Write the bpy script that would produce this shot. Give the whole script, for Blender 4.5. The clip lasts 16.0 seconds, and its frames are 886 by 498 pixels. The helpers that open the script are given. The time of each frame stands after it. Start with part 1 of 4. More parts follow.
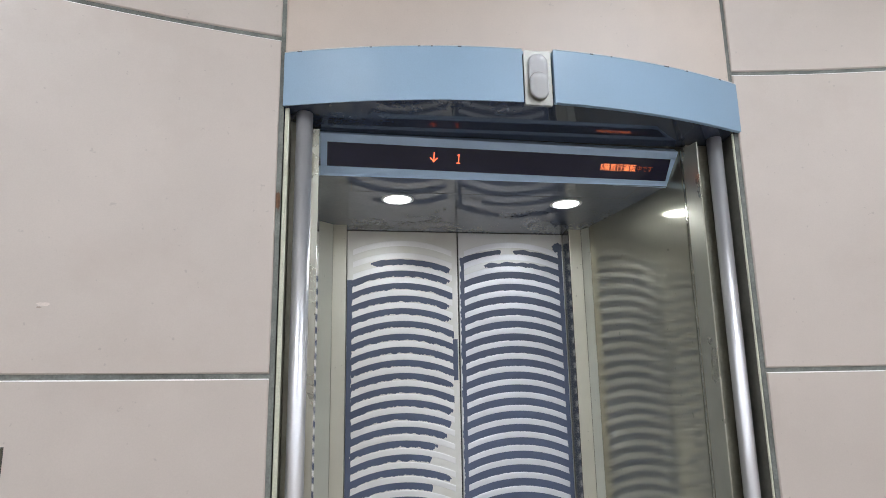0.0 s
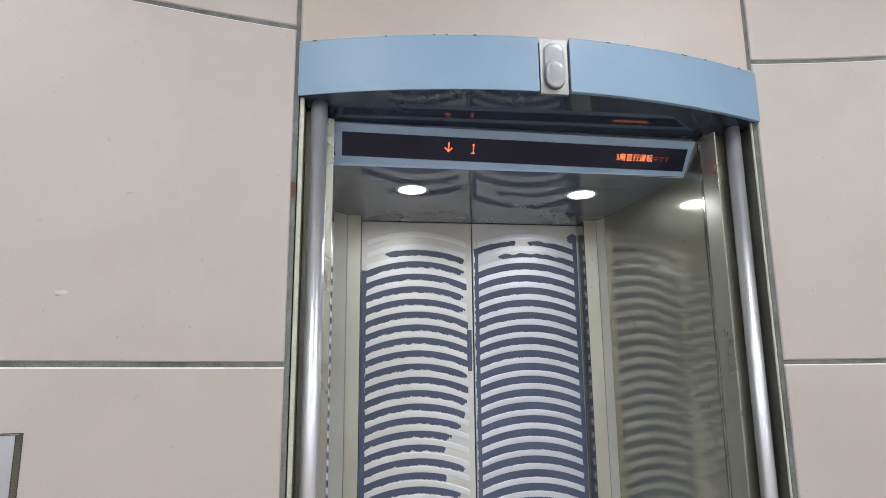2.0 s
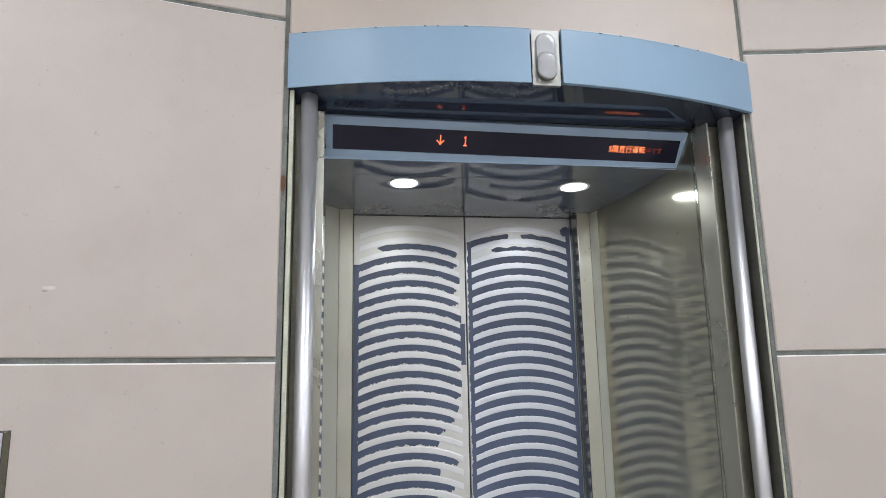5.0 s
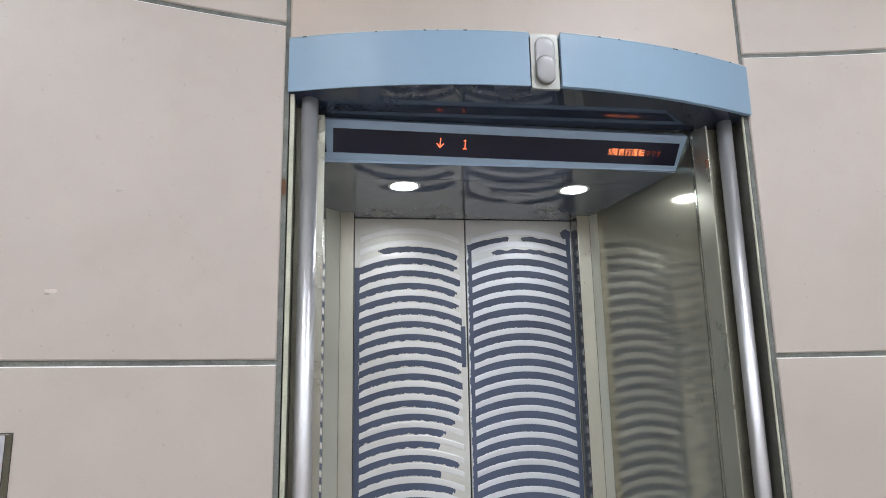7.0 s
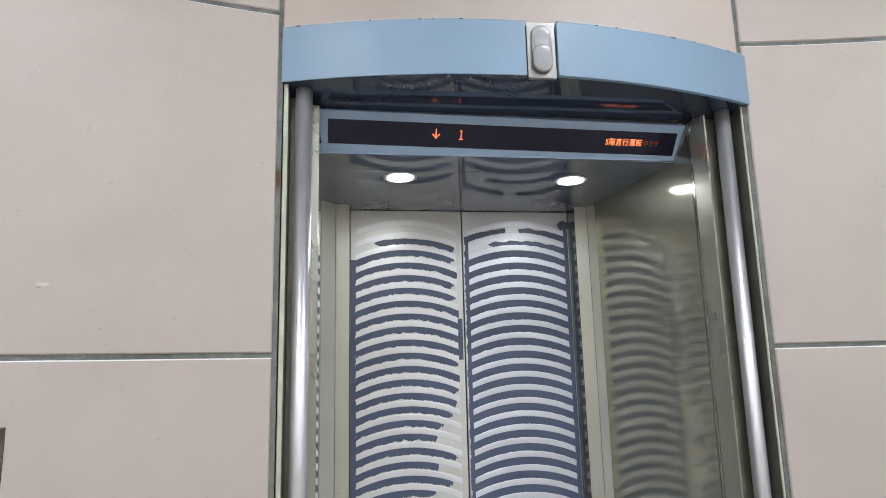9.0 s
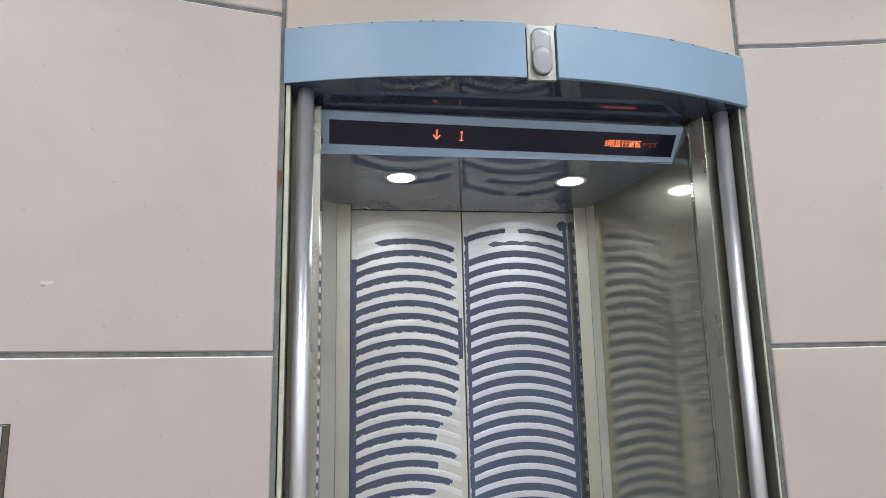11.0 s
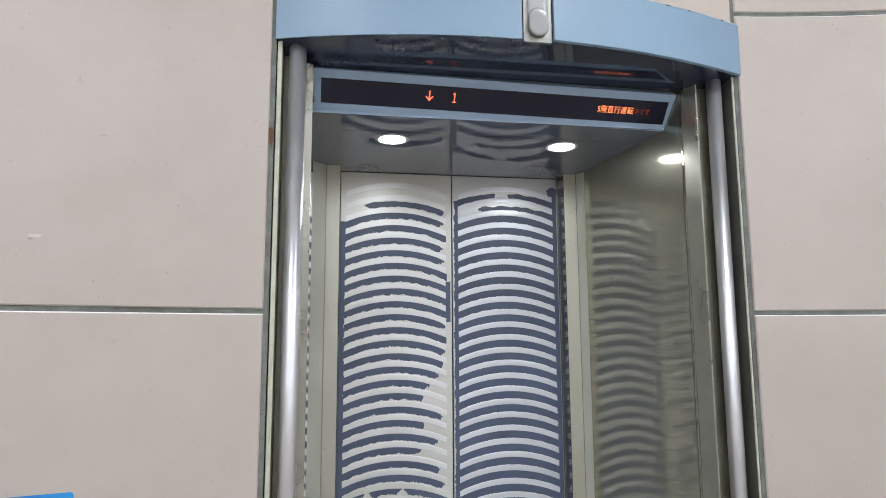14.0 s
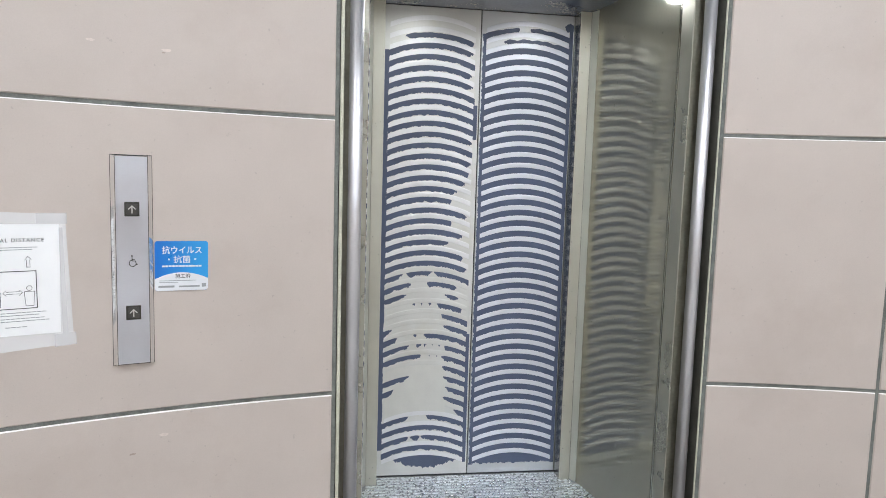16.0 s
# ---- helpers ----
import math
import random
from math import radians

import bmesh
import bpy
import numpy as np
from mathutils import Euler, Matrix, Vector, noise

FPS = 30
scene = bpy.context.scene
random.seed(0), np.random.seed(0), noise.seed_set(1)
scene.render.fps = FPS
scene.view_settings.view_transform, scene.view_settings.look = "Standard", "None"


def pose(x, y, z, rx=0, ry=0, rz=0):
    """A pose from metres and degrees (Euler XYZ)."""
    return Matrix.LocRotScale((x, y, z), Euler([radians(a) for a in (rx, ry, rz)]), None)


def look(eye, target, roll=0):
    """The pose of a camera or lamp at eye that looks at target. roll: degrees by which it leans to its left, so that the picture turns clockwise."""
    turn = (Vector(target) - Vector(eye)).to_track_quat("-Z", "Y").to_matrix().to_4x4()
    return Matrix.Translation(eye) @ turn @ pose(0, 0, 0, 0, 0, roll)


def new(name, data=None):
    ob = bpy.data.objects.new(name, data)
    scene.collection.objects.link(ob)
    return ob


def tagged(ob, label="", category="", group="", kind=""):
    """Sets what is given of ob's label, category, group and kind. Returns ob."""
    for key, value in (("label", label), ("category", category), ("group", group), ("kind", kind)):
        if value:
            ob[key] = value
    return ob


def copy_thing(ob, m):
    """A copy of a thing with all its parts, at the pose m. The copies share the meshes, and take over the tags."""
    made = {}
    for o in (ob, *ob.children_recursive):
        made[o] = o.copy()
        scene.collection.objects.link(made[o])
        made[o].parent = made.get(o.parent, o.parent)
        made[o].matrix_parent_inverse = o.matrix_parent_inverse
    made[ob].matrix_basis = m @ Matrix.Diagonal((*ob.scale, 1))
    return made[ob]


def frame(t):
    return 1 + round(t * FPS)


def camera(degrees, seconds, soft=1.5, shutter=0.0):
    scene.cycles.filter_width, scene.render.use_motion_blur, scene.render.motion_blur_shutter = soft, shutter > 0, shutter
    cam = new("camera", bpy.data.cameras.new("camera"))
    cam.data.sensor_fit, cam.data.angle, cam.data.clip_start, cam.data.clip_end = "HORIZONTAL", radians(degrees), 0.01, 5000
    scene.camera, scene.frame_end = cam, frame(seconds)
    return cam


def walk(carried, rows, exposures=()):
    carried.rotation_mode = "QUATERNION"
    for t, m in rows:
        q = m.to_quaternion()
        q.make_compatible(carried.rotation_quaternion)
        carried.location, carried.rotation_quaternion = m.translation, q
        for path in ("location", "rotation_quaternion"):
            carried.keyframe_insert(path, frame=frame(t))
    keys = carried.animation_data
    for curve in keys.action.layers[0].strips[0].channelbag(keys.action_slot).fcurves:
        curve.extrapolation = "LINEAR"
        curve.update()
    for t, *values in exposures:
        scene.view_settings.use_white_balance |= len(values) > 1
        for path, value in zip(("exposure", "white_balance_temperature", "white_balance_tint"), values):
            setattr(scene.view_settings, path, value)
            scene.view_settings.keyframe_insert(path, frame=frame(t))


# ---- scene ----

# ---------------------------------------------------------------- camera
cam = camera(67.3, 16.0, soft=0.9)
PATH = [
    (0, (-0.434, -2.459, 1.502), (-0.129, -0.529, 1.923), -1.0),
    (0.5, (-0.428, -2.463, 1.500), (-0.145, -0.526, 1.903), -1.2),
    (1, (-0.433, -2.460, 1.499), (-0.151, -0.520, 1.887), -1.0),
    (1.5, (-0.431, -2.457, 1.497), (-0.156, -0.514, 1.876), -0.8),
    (2, (-0.437, -2.453, 1.496), (-0.171, -0.513, 1.896), -0.6),
    (2.5, (-0.437, -2.450, 1.495), (-0.165, -0.508, 1.879), -0.7),
    (3, (-0.439, -2.448, 1.496), (-0.171, -0.504, 1.873), -0.6),
    (3.5, (-0.438, -2.443, 1.494), (-0.167, -0.503, 1.886), -0.6),
    (4, (-0.434, -2.439, 1.495), (-0.155, -0.497, 1.877), -1.0),
    (6.5, (-0.428, -2.449, 1.493), (-0.140, -0.510, 1.884), -1.0),
    (7, (-0.426, -2.450, 1.493), (-0.148, -0.510, 1.885), -1.1),
    (7.5, (-0.427, -2.445, 1.491), (-0.143, -0.505, 1.877), -1.4),
    (8, (-0.427, -2.440, 1.491), (-0.139, -0.499, 1.869), -1.3),
    (8.5, (-0.423, -2.435, 1.489), (-0.138, -0.491, 1.853), -1.4),
    (9, (-0.421, -2.435, 1.491), (-0.135, -0.492, 1.863), -1.4),
    (11.5, (-0.423, -2.454, 1.489), (-0.138, -0.511, 1.858), -1.1),
    (12, (-0.429, -2.455, 1.493), (-0.143, -0.511, 1.861), -0.9),
    (12.5, (-0.427, -2.458, 1.492), (-0.147, -0.517, 1.874), -0.7),
    (13, (-0.428, -2.456, 1.488), (-0.130, -0.519, 1.880), -0.5),
    (13.5, (-0.430, -2.454, 1.487), (-0.123, -0.517, 1.869), -0.7),
    (13.8, (-0.437, -2.454, 1.481), (-0.119, -0.511, 1.823), -0.5),
    (14, (-0.438, -2.450, 1.472), (-0.108, -0.499, 1.748), -0.3),
    (14.2, (-0.447, -2.436, 1.461), (-0.110, -0.478, 1.683), -0.1),
    (14.5, (-0.447, -2.437, 1.447), (-0.094, -0.471, 1.534), 0.1),
    (14.6, (-0.465, -2.448, 1.440), (-0.118, -0.480, 1.479), 0.5),
    (14.7, (-0.482, -2.459, 1.433), (-0.142, -0.489, 1.453), 0.7),
    (14.9, (-0.487, -2.533, 1.415), (-0.208, -0.553, 1.370), 1.9),
    (15, (-0.489, -2.572, 1.398), (-0.260, -0.586, 1.344), 1.0),
    (15.2, (-0.491, -2.665, 1.384), (-0.268, -0.680, 1.275), 0.7),
    (15.3, (-0.487, -2.716, 1.371), (-0.261, -0.734, 1.230), 0.6),
    (15.4, (-0.491, -2.752, 1.381), (-0.261, -0.768, 1.215), 1.3),
    (15.5, (-0.497, -2.783, 1.391), (-0.273, -0.801, 1.237), 1.5),
    (15.6, (-0.511, -2.811, 1.385), (-0.259, -0.832, 1.243), 1.7),
    (15.8, (-0.541, -2.868, 1.372), (-0.261, -0.897, 1.188), 1.6),
    (16, (-0.558, -2.931, 1.357), (-0.271, -0.962, 1.156), 1.7),
]
walk(cam, [(t, look(eye, target, roll)) for t, eye, target, roll in PATH],
     exposures=[(0, 0.44), (13.5, 0.44), (14.5, 0.58), (15.0, 0.68), (16, 0.66)])

# ---------------------------------------------------------------- light
# A windowless lift lobby: even ceiling light and two downlights in the soffit.
world = bpy.data.worlds.new("world")
world.use_nodes = True
world.node_tree.nodes["Background"].inputs[0].default_value = (0.02, 0.02, 0.02, 1)
scene.world = world
CEILING_GLOW = 22.0
DOWNLIGHT_GLOW = 37.0

# ---------------------------------------------------------------- plan
HALL_X, HALL_Y, HALL_R = 0.2, -4.9, 4.2      # the lobby is round
CEIL_Z = 3.30
JOINTS = (0.0, 0.655, 1.548, 2.445, CEIL_Z)  # heights of the level joints
GAP = 0.012                                  # width of a joint
OPEN_L, OPEN_R = -0.586, 0.733               # edges of the lift recess at the wall
DOOR_L, DOOR_M, DOOR_R = -0.410, 0.011, 0.432
SOFFIT_Z, CANOPY_Z0, CANOPY_Z1 = 2.104, 2.25, 2.403


def turn_of(x):
    return math.asin((x - HALL_X) / HALL_R)


def on_wall(x, z, out=0.0):
    """A place on the round wall, out metres in front of it, with z-axis into the room and y-axis up."""
    a = turn_of(x)
    r = HALL_R - out
    m = Matrix.Rotation(-a, 4, "Z") @ Matrix.Rotation(radians(90), 4, "X")
    return Matrix.Translation((HALL_X + r * math.sin(a), HALL_Y + r * math.cos(a), z)) @ m


# ---------------------------------------------------------------- materials
def material(name, colour, rough=0.5, metal=0.0, spread=0.06, scale=9.0, grain=140.0, bump=0.05, stretch=(1, 1, 1),
             rough_spread=0.08, coat=0.0, stain=None, stain_amount=0.0, island=0.0, speck=0.0):
    m = bpy.data.materials.new(name)
    m.use_nodes = True
    nt = m.node_tree
    b = nt.nodes["Principled BSDF"]
    b.inputs["Metallic"].default_value = metal
    b.inputs["Coat Weight"].default_value = coat
    b.inputs["Coat Roughness"].default_value = 0.08
    tc = nt.nodes.new("ShaderNodeTexCoord")
    mp = nt.nodes.new("ShaderNodeMapping")
    mp.inputs["Scale"].default_value = stretch
    geo = nt.nodes.new("ShaderNodeNewGeometry")
    nt.links.new(geo.outputs["Position"], mp.inputs["Vector"])
    big = nt.nodes.new("ShaderNodeTexNoise")
    big.inputs["Scale"].default_value = scale
    big.inputs["Detail"].default_value = 5
    fine = nt.nodes.new("ShaderNodeTexNoise")
    fine.inputs["Scale"].default_value = grain
    fine.inputs["Detail"].default_value = 3
    nt.links.new(geo.outputs["Position"], big.inputs["Vector"])
    nt.links.new(mp.outputs["Vector"], fine.inputs["Vector"])
    ramp = nt.nodes.new("ShaderNodeMapRange")
    ramp.inputs[1].default_value, ramp.inputs[2].default_value = 0.3, 0.7
    ramp.inputs[3].default_value, ramp.inputs[4].default_value = 1 - spread, 1 + spread
    nt.links.new(big.outputs["Fac"], ramp.inputs[0])
    ramp2 = nt.nodes.new("ShaderNodeMapRange")
    ramp2.inputs[1].default_value, ramp2.inputs[2].default_value = 0.3, 0.7
    ramp2.inputs[3].default_value, ramp2.inputs[4].default_value = 1 - spread * 0.6, 1 + spread * 0.6
    nt.links.new(fine.outputs["Fac"], ramp2.inputs[0])
    mul = nt.nodes.new("ShaderNodeMath")
    mul.operation = "MULTIPLY"
    nt.links.new(ramp.outputs[0], mul.inputs[0])
    nt.links.new(ramp2.outputs[0], mul.inputs[1])
    value = mul.outputs[0]
    if island:
        info = nt.nodes.new("ShaderNodeObjectInfo")
        r3 = nt.nodes.new("ShaderNodeMapRange")
        r3.inputs[3].default_value, r3.inputs[4].default_value = 1 - island, 1 + island
        nt.links.new(info.outputs["Random"], r3.inputs[0])
        mul2 = nt.nodes.new("ShaderNodeMath")
        mul2.operation = "MULTIPLY"
        nt.links.new(value, mul2.inputs[0])
        nt.links.new(r3.outputs[0], mul2.inputs[1])
        value = mul2.outputs[0]
    col = nt.nodes.new("ShaderNodeVectorMath")
    col.operation = "SCALE"
    col.inputs[0].default_value = colour
    nt.links.new(value, col.inputs["Scale"])
    out = col.outputs[0]
    if stain:
        sn = nt.nodes.new("ShaderNodeTexNoise")
        sn.inputs["Scale"].default_value = 3.1
        sn.inputs["Detail"].default_value = 8
        sn.inputs["Roughness"].default_value = 0.65
        nt.links.new(geo.outputs["Position"], sn.inputs["Vector"])
        sr = nt.nodes.new("ShaderNodeMapRange")
        sr.inputs[1].default_value, sr.inputs[2].default_value = 0.52, 0.75
        sr.inputs[3].default_value, sr.inputs[4].default_value = 0, stain_amount
        nt.links.new(sn.outputs["Fac"], sr.inputs[0])
        mix = nt.nodes.new("ShaderNodeMix")
        mix.data_type = "RGBA"
        nt.links.new(sr.outputs[0], mix.inputs[0])
        nt.links.new(out, mix.inputs[6])
        mix.inputs[7].default_value = (*stain, 1)
        out = mix.outputs[2]
    if speck:
        pn = nt.nodes.new("ShaderNodeTexNoise")
        pn.inputs["Scale"].default_value = 62
        pn.inputs["Detail"].default_value = 2
        nt.links.new(geo.outputs["Position"], pn.inputs["Vector"])
        pr = nt.nodes.new("ShaderNodeMapRange")
        pr.inputs[1].default_value, pr.inputs[2].default_value = 0.71, 0.76
        pr.inputs[3].default_value, pr.inputs[4].default_value = 1.0, 1.0 - speck
        nt.links.new(pn.outputs["Fac"], pr.inputs[0])
        ps = nt.nodes.new("ShaderNodeVectorMath")
        ps.operation = "SCALE"
        nt.links.new(out, ps.inputs[0])
        nt.links.new(pr.outputs[0], ps.inputs["Scale"])
        out = ps.outputs[0]
    nt.links.new(out, b.inputs["Base Color"])
    rr = nt.nodes.new("ShaderNodeMapRange")
    rr.inputs[1].default_value, rr.inputs[2].default_value = 0.3, 0.7
    rr.inputs[3].default_value, rr.inputs[4].default_value = max(0.02, rough - rough_spread), rough + rough_spread
    nt.links.new(big.outputs["Fac"], rr.inputs[0])
    nt.links.new(rr.outputs[0], b.inputs["Roughness"])
    if bump:
        bp = nt.nodes.new("ShaderNodeBump")
        bp.inputs["Strength"].default_value = bump
        bp.inputs["Distance"].default_value = 0.002
        nt.links.new(fine.outputs["Fac"], bp.inputs["Height"])
        nt.links.new(bp.outputs[0], b.inputs["Normal"])
    return m


def glow(name, colour, strength):
    m = bpy.data.materials.new(name)
    m.use_nodes = True
    nt = m.node_tree
    nt.nodes.clear()
    e = nt.nodes.new("ShaderNodeEmission")
    e.inputs[0].default_value = (*colour, 1)
    e.inputs[1].default_value = strength
    o = nt.nodes.new("ShaderNodeOutputMaterial")
    nt.links.new(e.outputs[0], o.inputs[0])
    return m


def glassy(name, colour, rough, alpha):
    m = bpy.data.materials.new(name)
    m.use_nodes = True
    b = m.node_tree.nodes["Principled BSDF"]
    b.inputs["Base Color"].default_value = (*colour, 1)
    b.inputs["Roughness"].default_value = rough
    b.inputs["Alpha"].default_value = alpha
    return m


WALL = material("beige_panel", (0.567, 0.500, 0.446), 0.42, spread=0.035, scale=4.5, grain=300, bump=0.06, island=0.012,
                stain=(0.50, 0.425, 0.37), stain_amount=0.6, speck=0.15)
WARM_WALL = material("peach_panel", (0.590, 0.500, 0.428), 0.42, spread=0.04, scale=5.5, grain=300, bump=0.06,
                     stain=(0.53, 0.44, 0.37), stain_amount=0.6, speck=0.16)
SEALANT = material("joint_sealant", (0.180, 0.192, 0.172), 0.7, spread=0.3, scale=22, grain=200, bump=0.3,
                   stain=(0.045, 0.040, 0.032), stain_amount=0.6)
STEEL = material("hairline_steel", (0.42, 0.42, 0.355), 0.15, 0.9, spread=0.04, scale=5, grain=60, bump=0.0,
                 stretch=(30, 30, 0.4), rough_spread=0.03)
SIDE_STEEL = material("hairline_side_steel", (0.475, 0.463, 0.377), 0.46, 0.78, spread=0.06, scale=6, grain=60, bump=0.008,
                      stretch=(30, 30, 0.4), speck=0.3)
# a polished face under a film of scratches: a narrow and a wide gloss together
nt = SIDE_STEEL.node_tree
wide = nt.nodes["Principled BSDF"]
narrow = nt.nodes.new("ShaderNodeBsdfPrincipled")
narrow.inputs["Metallic"].default_value = 1.0
narrow.inputs["Roughness"].default_value = 0.092
nt.links.new(wide.inputs["Base Color"].links[0].from_socket, narrow.inputs["Base Color"])
both = nt.nodes.new("ShaderNodeMixShader")
both.inputs[0].default_value = 0.68
nt.links.new(wide.outputs[0], both.inputs[1])
nt.links.new(narrow.outputs[0], both.inputs[2])
nt.links.new(both.outputs[0], nt.nodes["Material Output"].inputs[0])
STRIP_STEEL = material("strip_steel", (0.43, 0.43, 0.365), 0.30, 0.75, spread=0.06, scale=8, grain=60, bump=0.012, stretch=(30, 30, 0.4))
STRIP_POLISH = material("polished_strip_steel", (0.74, 0.74, 0.68), 0.05, 1.0, spread=0.05, scale=5, grain=60, bump=0.0)
RETURN_STEEL = material("dark_polished_steel", (0.27, 0.27, 0.25), 0.20, 0.9, spread=0.05, scale=5, grain=60, bump=0.0)
JAMB_STEEL = material("jamb_steel", (0.64, 0.635, 0.55), 0.42, 0.75, spread=0.06, scale=6, grain=60, bump=0.02,
                      stretch=(30, 30, 0.4), speck=0.35)
CORNER_STEEL = material("corner_steel", (0.66, 0.67, 0.60), 0.48, 0.45, spread=0.05, scale=6, grain=60, bump=0.02,
                        stretch=(30, 30, 0.4), speck=0.25)
OLIVE_STEEL = material("olive_steel", (0.30, 0.29, 0.23), 0.5, 0.5, spread=0.15, scale=11, grain=90, bump=0.03)
WORN_STEEL = material("bare_door_steel", (0.79, 0.80, 0.765), 0.42, 0.55, spread=0.05, scale=9, grain=60, bump=0.02,
                      stretch=(0.6, 0.6, 40), stain=(0.66, 0.635, 0.50), stain_amount=0.5)
PRIMER = material("cream_primer", (0.78, 0.785, 0.735), 0.40, 0.30, spread=0.035, scale=14, grain=300, bump=0.03)
DOOR_STEEL = material("door_steel", (0.75, 0.78, 0.79), 0.40, 0.9, spread=0.05, scale=6, grain=60, bump=0.02,
                      stretch=(0.6, 0.6, 40), stain=(0.64, 0.62, 0.52), stain_amount=0.4)
RUBBED_STEEL = material("rubbed_rib_steel", (0.89, 0.90, 0.90), 0.37, 0.5, spread=0.025, scale=14, grain=150, bump=0.0, island=0.03)
RIB_STEEL = material("rib_steel", (0.86, 0.895, 0.95), 0.36, 0.55, spread=0.025, scale=14, grain=150, bump=0.0, island=0.03)
POLE_STEEL = material("satin_steel", (0.68, 0.68, 0.70), 0.38, 0.75, spread=0.05, scale=7, grain=60, bump=0.015,
                      stretch=(40, 40, 0.6))
TRIM_PAINT = material("ivory_trim", (0.58, 0.58, 0.46), 0.45, 0.0, spread=0.12, scale=25, grain=200, bump=0.05)
DARK_STEEL = material("dull_steel", (0.20, 0.197, 0.168), 0.45, 0.6, spread=0.15, scale=11, grain=90, bump=0.03)
FASCIA = material("pale_blue_paint", (0.272, 0.400, 0.525), 0.45, 0.0, spread=0.05, scale=5, grain=300, bump=0.012)
# One navy paint, two tones: front shaded, recess lit, in the colour itself.
FRONT_SOFFIT = material("navy_gloss_shaded", (0.034, 0.045, 0.075), 0.05, 0.0, spread=0.1, scale=6, grain=90, bump=0.0,
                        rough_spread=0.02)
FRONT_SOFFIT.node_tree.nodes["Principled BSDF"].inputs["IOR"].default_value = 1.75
SOFFIT = material("navy_gloss_paint", (0.125, 0.143, 0.182), 0.05, 0.0, spread=0.1, scale=6, grain=90, bump=0.0,
                  rough_spread=0.02)
SOFFIT.node_tree.nodes["Principled BSDF"].inputs["IOR"].default_value = 2.2
PAINT = material("slate_blue_paint", (0.097, 0.124, 0.198), 0.36, 0.0, spread=0.10, scale=8, grain=240, bump=0.03)
FRAME_PAINT = material("lavender_blue_paint", (0.420, 0.570, 0.750), 0.38, 0.0, spread=0.05, scale=9, grain=300, bump=0.012)
BLACK_GLASS = material("black_glass", (0.011, 0.010, 0.030), 0.06, 0.0, spread=0.1, bump=0, rough_spread=0.02)
BLACK_GLASS.node_tree.nodes["Principled BSDF"].inputs["Specular IOR Level"].default_value = 0.4
BLACK = material("flat_black", (0.015, 0.015, 0.016), 0.5, 0.0, bump=0.05)
PLATE = material("lantern_plate", (0.30, 0.297, 0.272), 0.35, 0.6, spread=0.06, scale=30, bump=0.02)
LENS = material("lantern_lens", (0.74, 0.75, 0.76), 0.10, 0.0, spread=0.03, scale=30, bump=0.0)
LENS.node_tree.nodes["Principled BSDF"].inputs["Transmission Weight"].default_value = 0.45
LENS_BED = material("lantern_reflector", (0.78, 0.79, 0.80), 0.35, 0.3, spread=0.05, scale=30, bump=0.0)
MIRROR_STEEL = material("polished_steel", (0.86, 0.87, 0.88), 0.06, 1.0, spread=0.03, bump=0.006, rough_spread=0.03)
PLATE_STEEL = material("brushed_plate", (0.72, 0.745, 0.80), 0.34, 1.0, spread=0.05, scale=7, grain=70, bump=0.02,
                       stretch=(1, 1, 60))
BUTTON = material("button_dark", (0.055, 0.053, 0.047), 0.4, 0.4, spread=0.1, scale=60, bump=0.05)
BUTTON_FACE = material("button_face", (0.085, 0.083, 0.075), 0.35, 0.5, spread=0.1, scale=60, bump=0.03)
ARROW_GREY = material("button_arrow", (0.60, 0.60, 0.57), 0.4, 0.3, bump=0.0)
PAPER = material("white_paper", (0.95, 0.96, 0.95), 0.6, spread=0.02, scale=12, grain=500, bump=0.03)
INK = material("grey_ink", (0.035, 0.04, 0.04), 0.6, bump=0.0)
PALE_INK = material("pale_ink", (0.34, 0.36, 0.36), 0.6, bump=0.0)
FILM = glassy("clear_film", (0.94, 0.94, 0.93), 0.25, 0.72)
TAPE = glassy("clear_tape", (0.92, 0.92, 0.92), 0.35, 0.40)
STICKER_BLUE = material("sticker_blue", (0.015, 0.26, 0.68), 0.35, spread=0.05, scale=20, bump=0.0)
nt = STICKER_BLUE.node_tree
tc = nt.nodes["Texture Coordinate"]
sep = nt.nodes.new("ShaderNodeSeparateXYZ")
nt.links.new(tc.outputs["Object"], sep.inputs[0])
rng = nt.nodes.new("ShaderNodeMapRange")
rng.inputs[1].default_value, rng.inputs[2].default_value = -0.07, 0.07
nt.links.new(sep.outputs[0], rng.inputs[0])
mix = nt.nodes.new("ShaderNodeMix")
mix.data_type = "RGBA"
mix.inputs[6].default_value, mix.inputs[7].default_value = (0.008, 0.17, 0.60, 1), (0.03, 0.36, 0.78, 1)
nt.links.new(rng.outputs[0], mix.inputs[0])
nt.links.new(mix.outputs[2], nt.nodes["Principled BSDF"].inputs["Base Color"])
STICKER_WHITE = material("sticker_white", (0.80, 0.82, 0.84), 0.35, spread=0.02, bump=0.0)
SILL = material("sill_aluminium", (0.70, 0.73, 0.76), 0.32, 1.0, spread=0.35, scale=110, grain=260, bump=0.9,
                rough_spread=0.2, island=0.10)
SILL_BASE = material("sill_groove", (0.36, 0.38, 0.41), 0.5, 0.8, spread=0.3, scale=120, grain=500, bump=0.4)
FLOOR = material("floor_stone", (0.38, 0.362, 0.34), 0.3, spread=0.08, scale=8, grain=180, bump=0.03)
CEIL = material("ceiling_paint", (0.78, 0.77, 0.74), 0.8, spread=0.02, scale=4, grain=200, bump=0.05)
FIXTURE = material("fixture_white", (0.8, 0.8, 0.8), 0.4, bump=0.0)
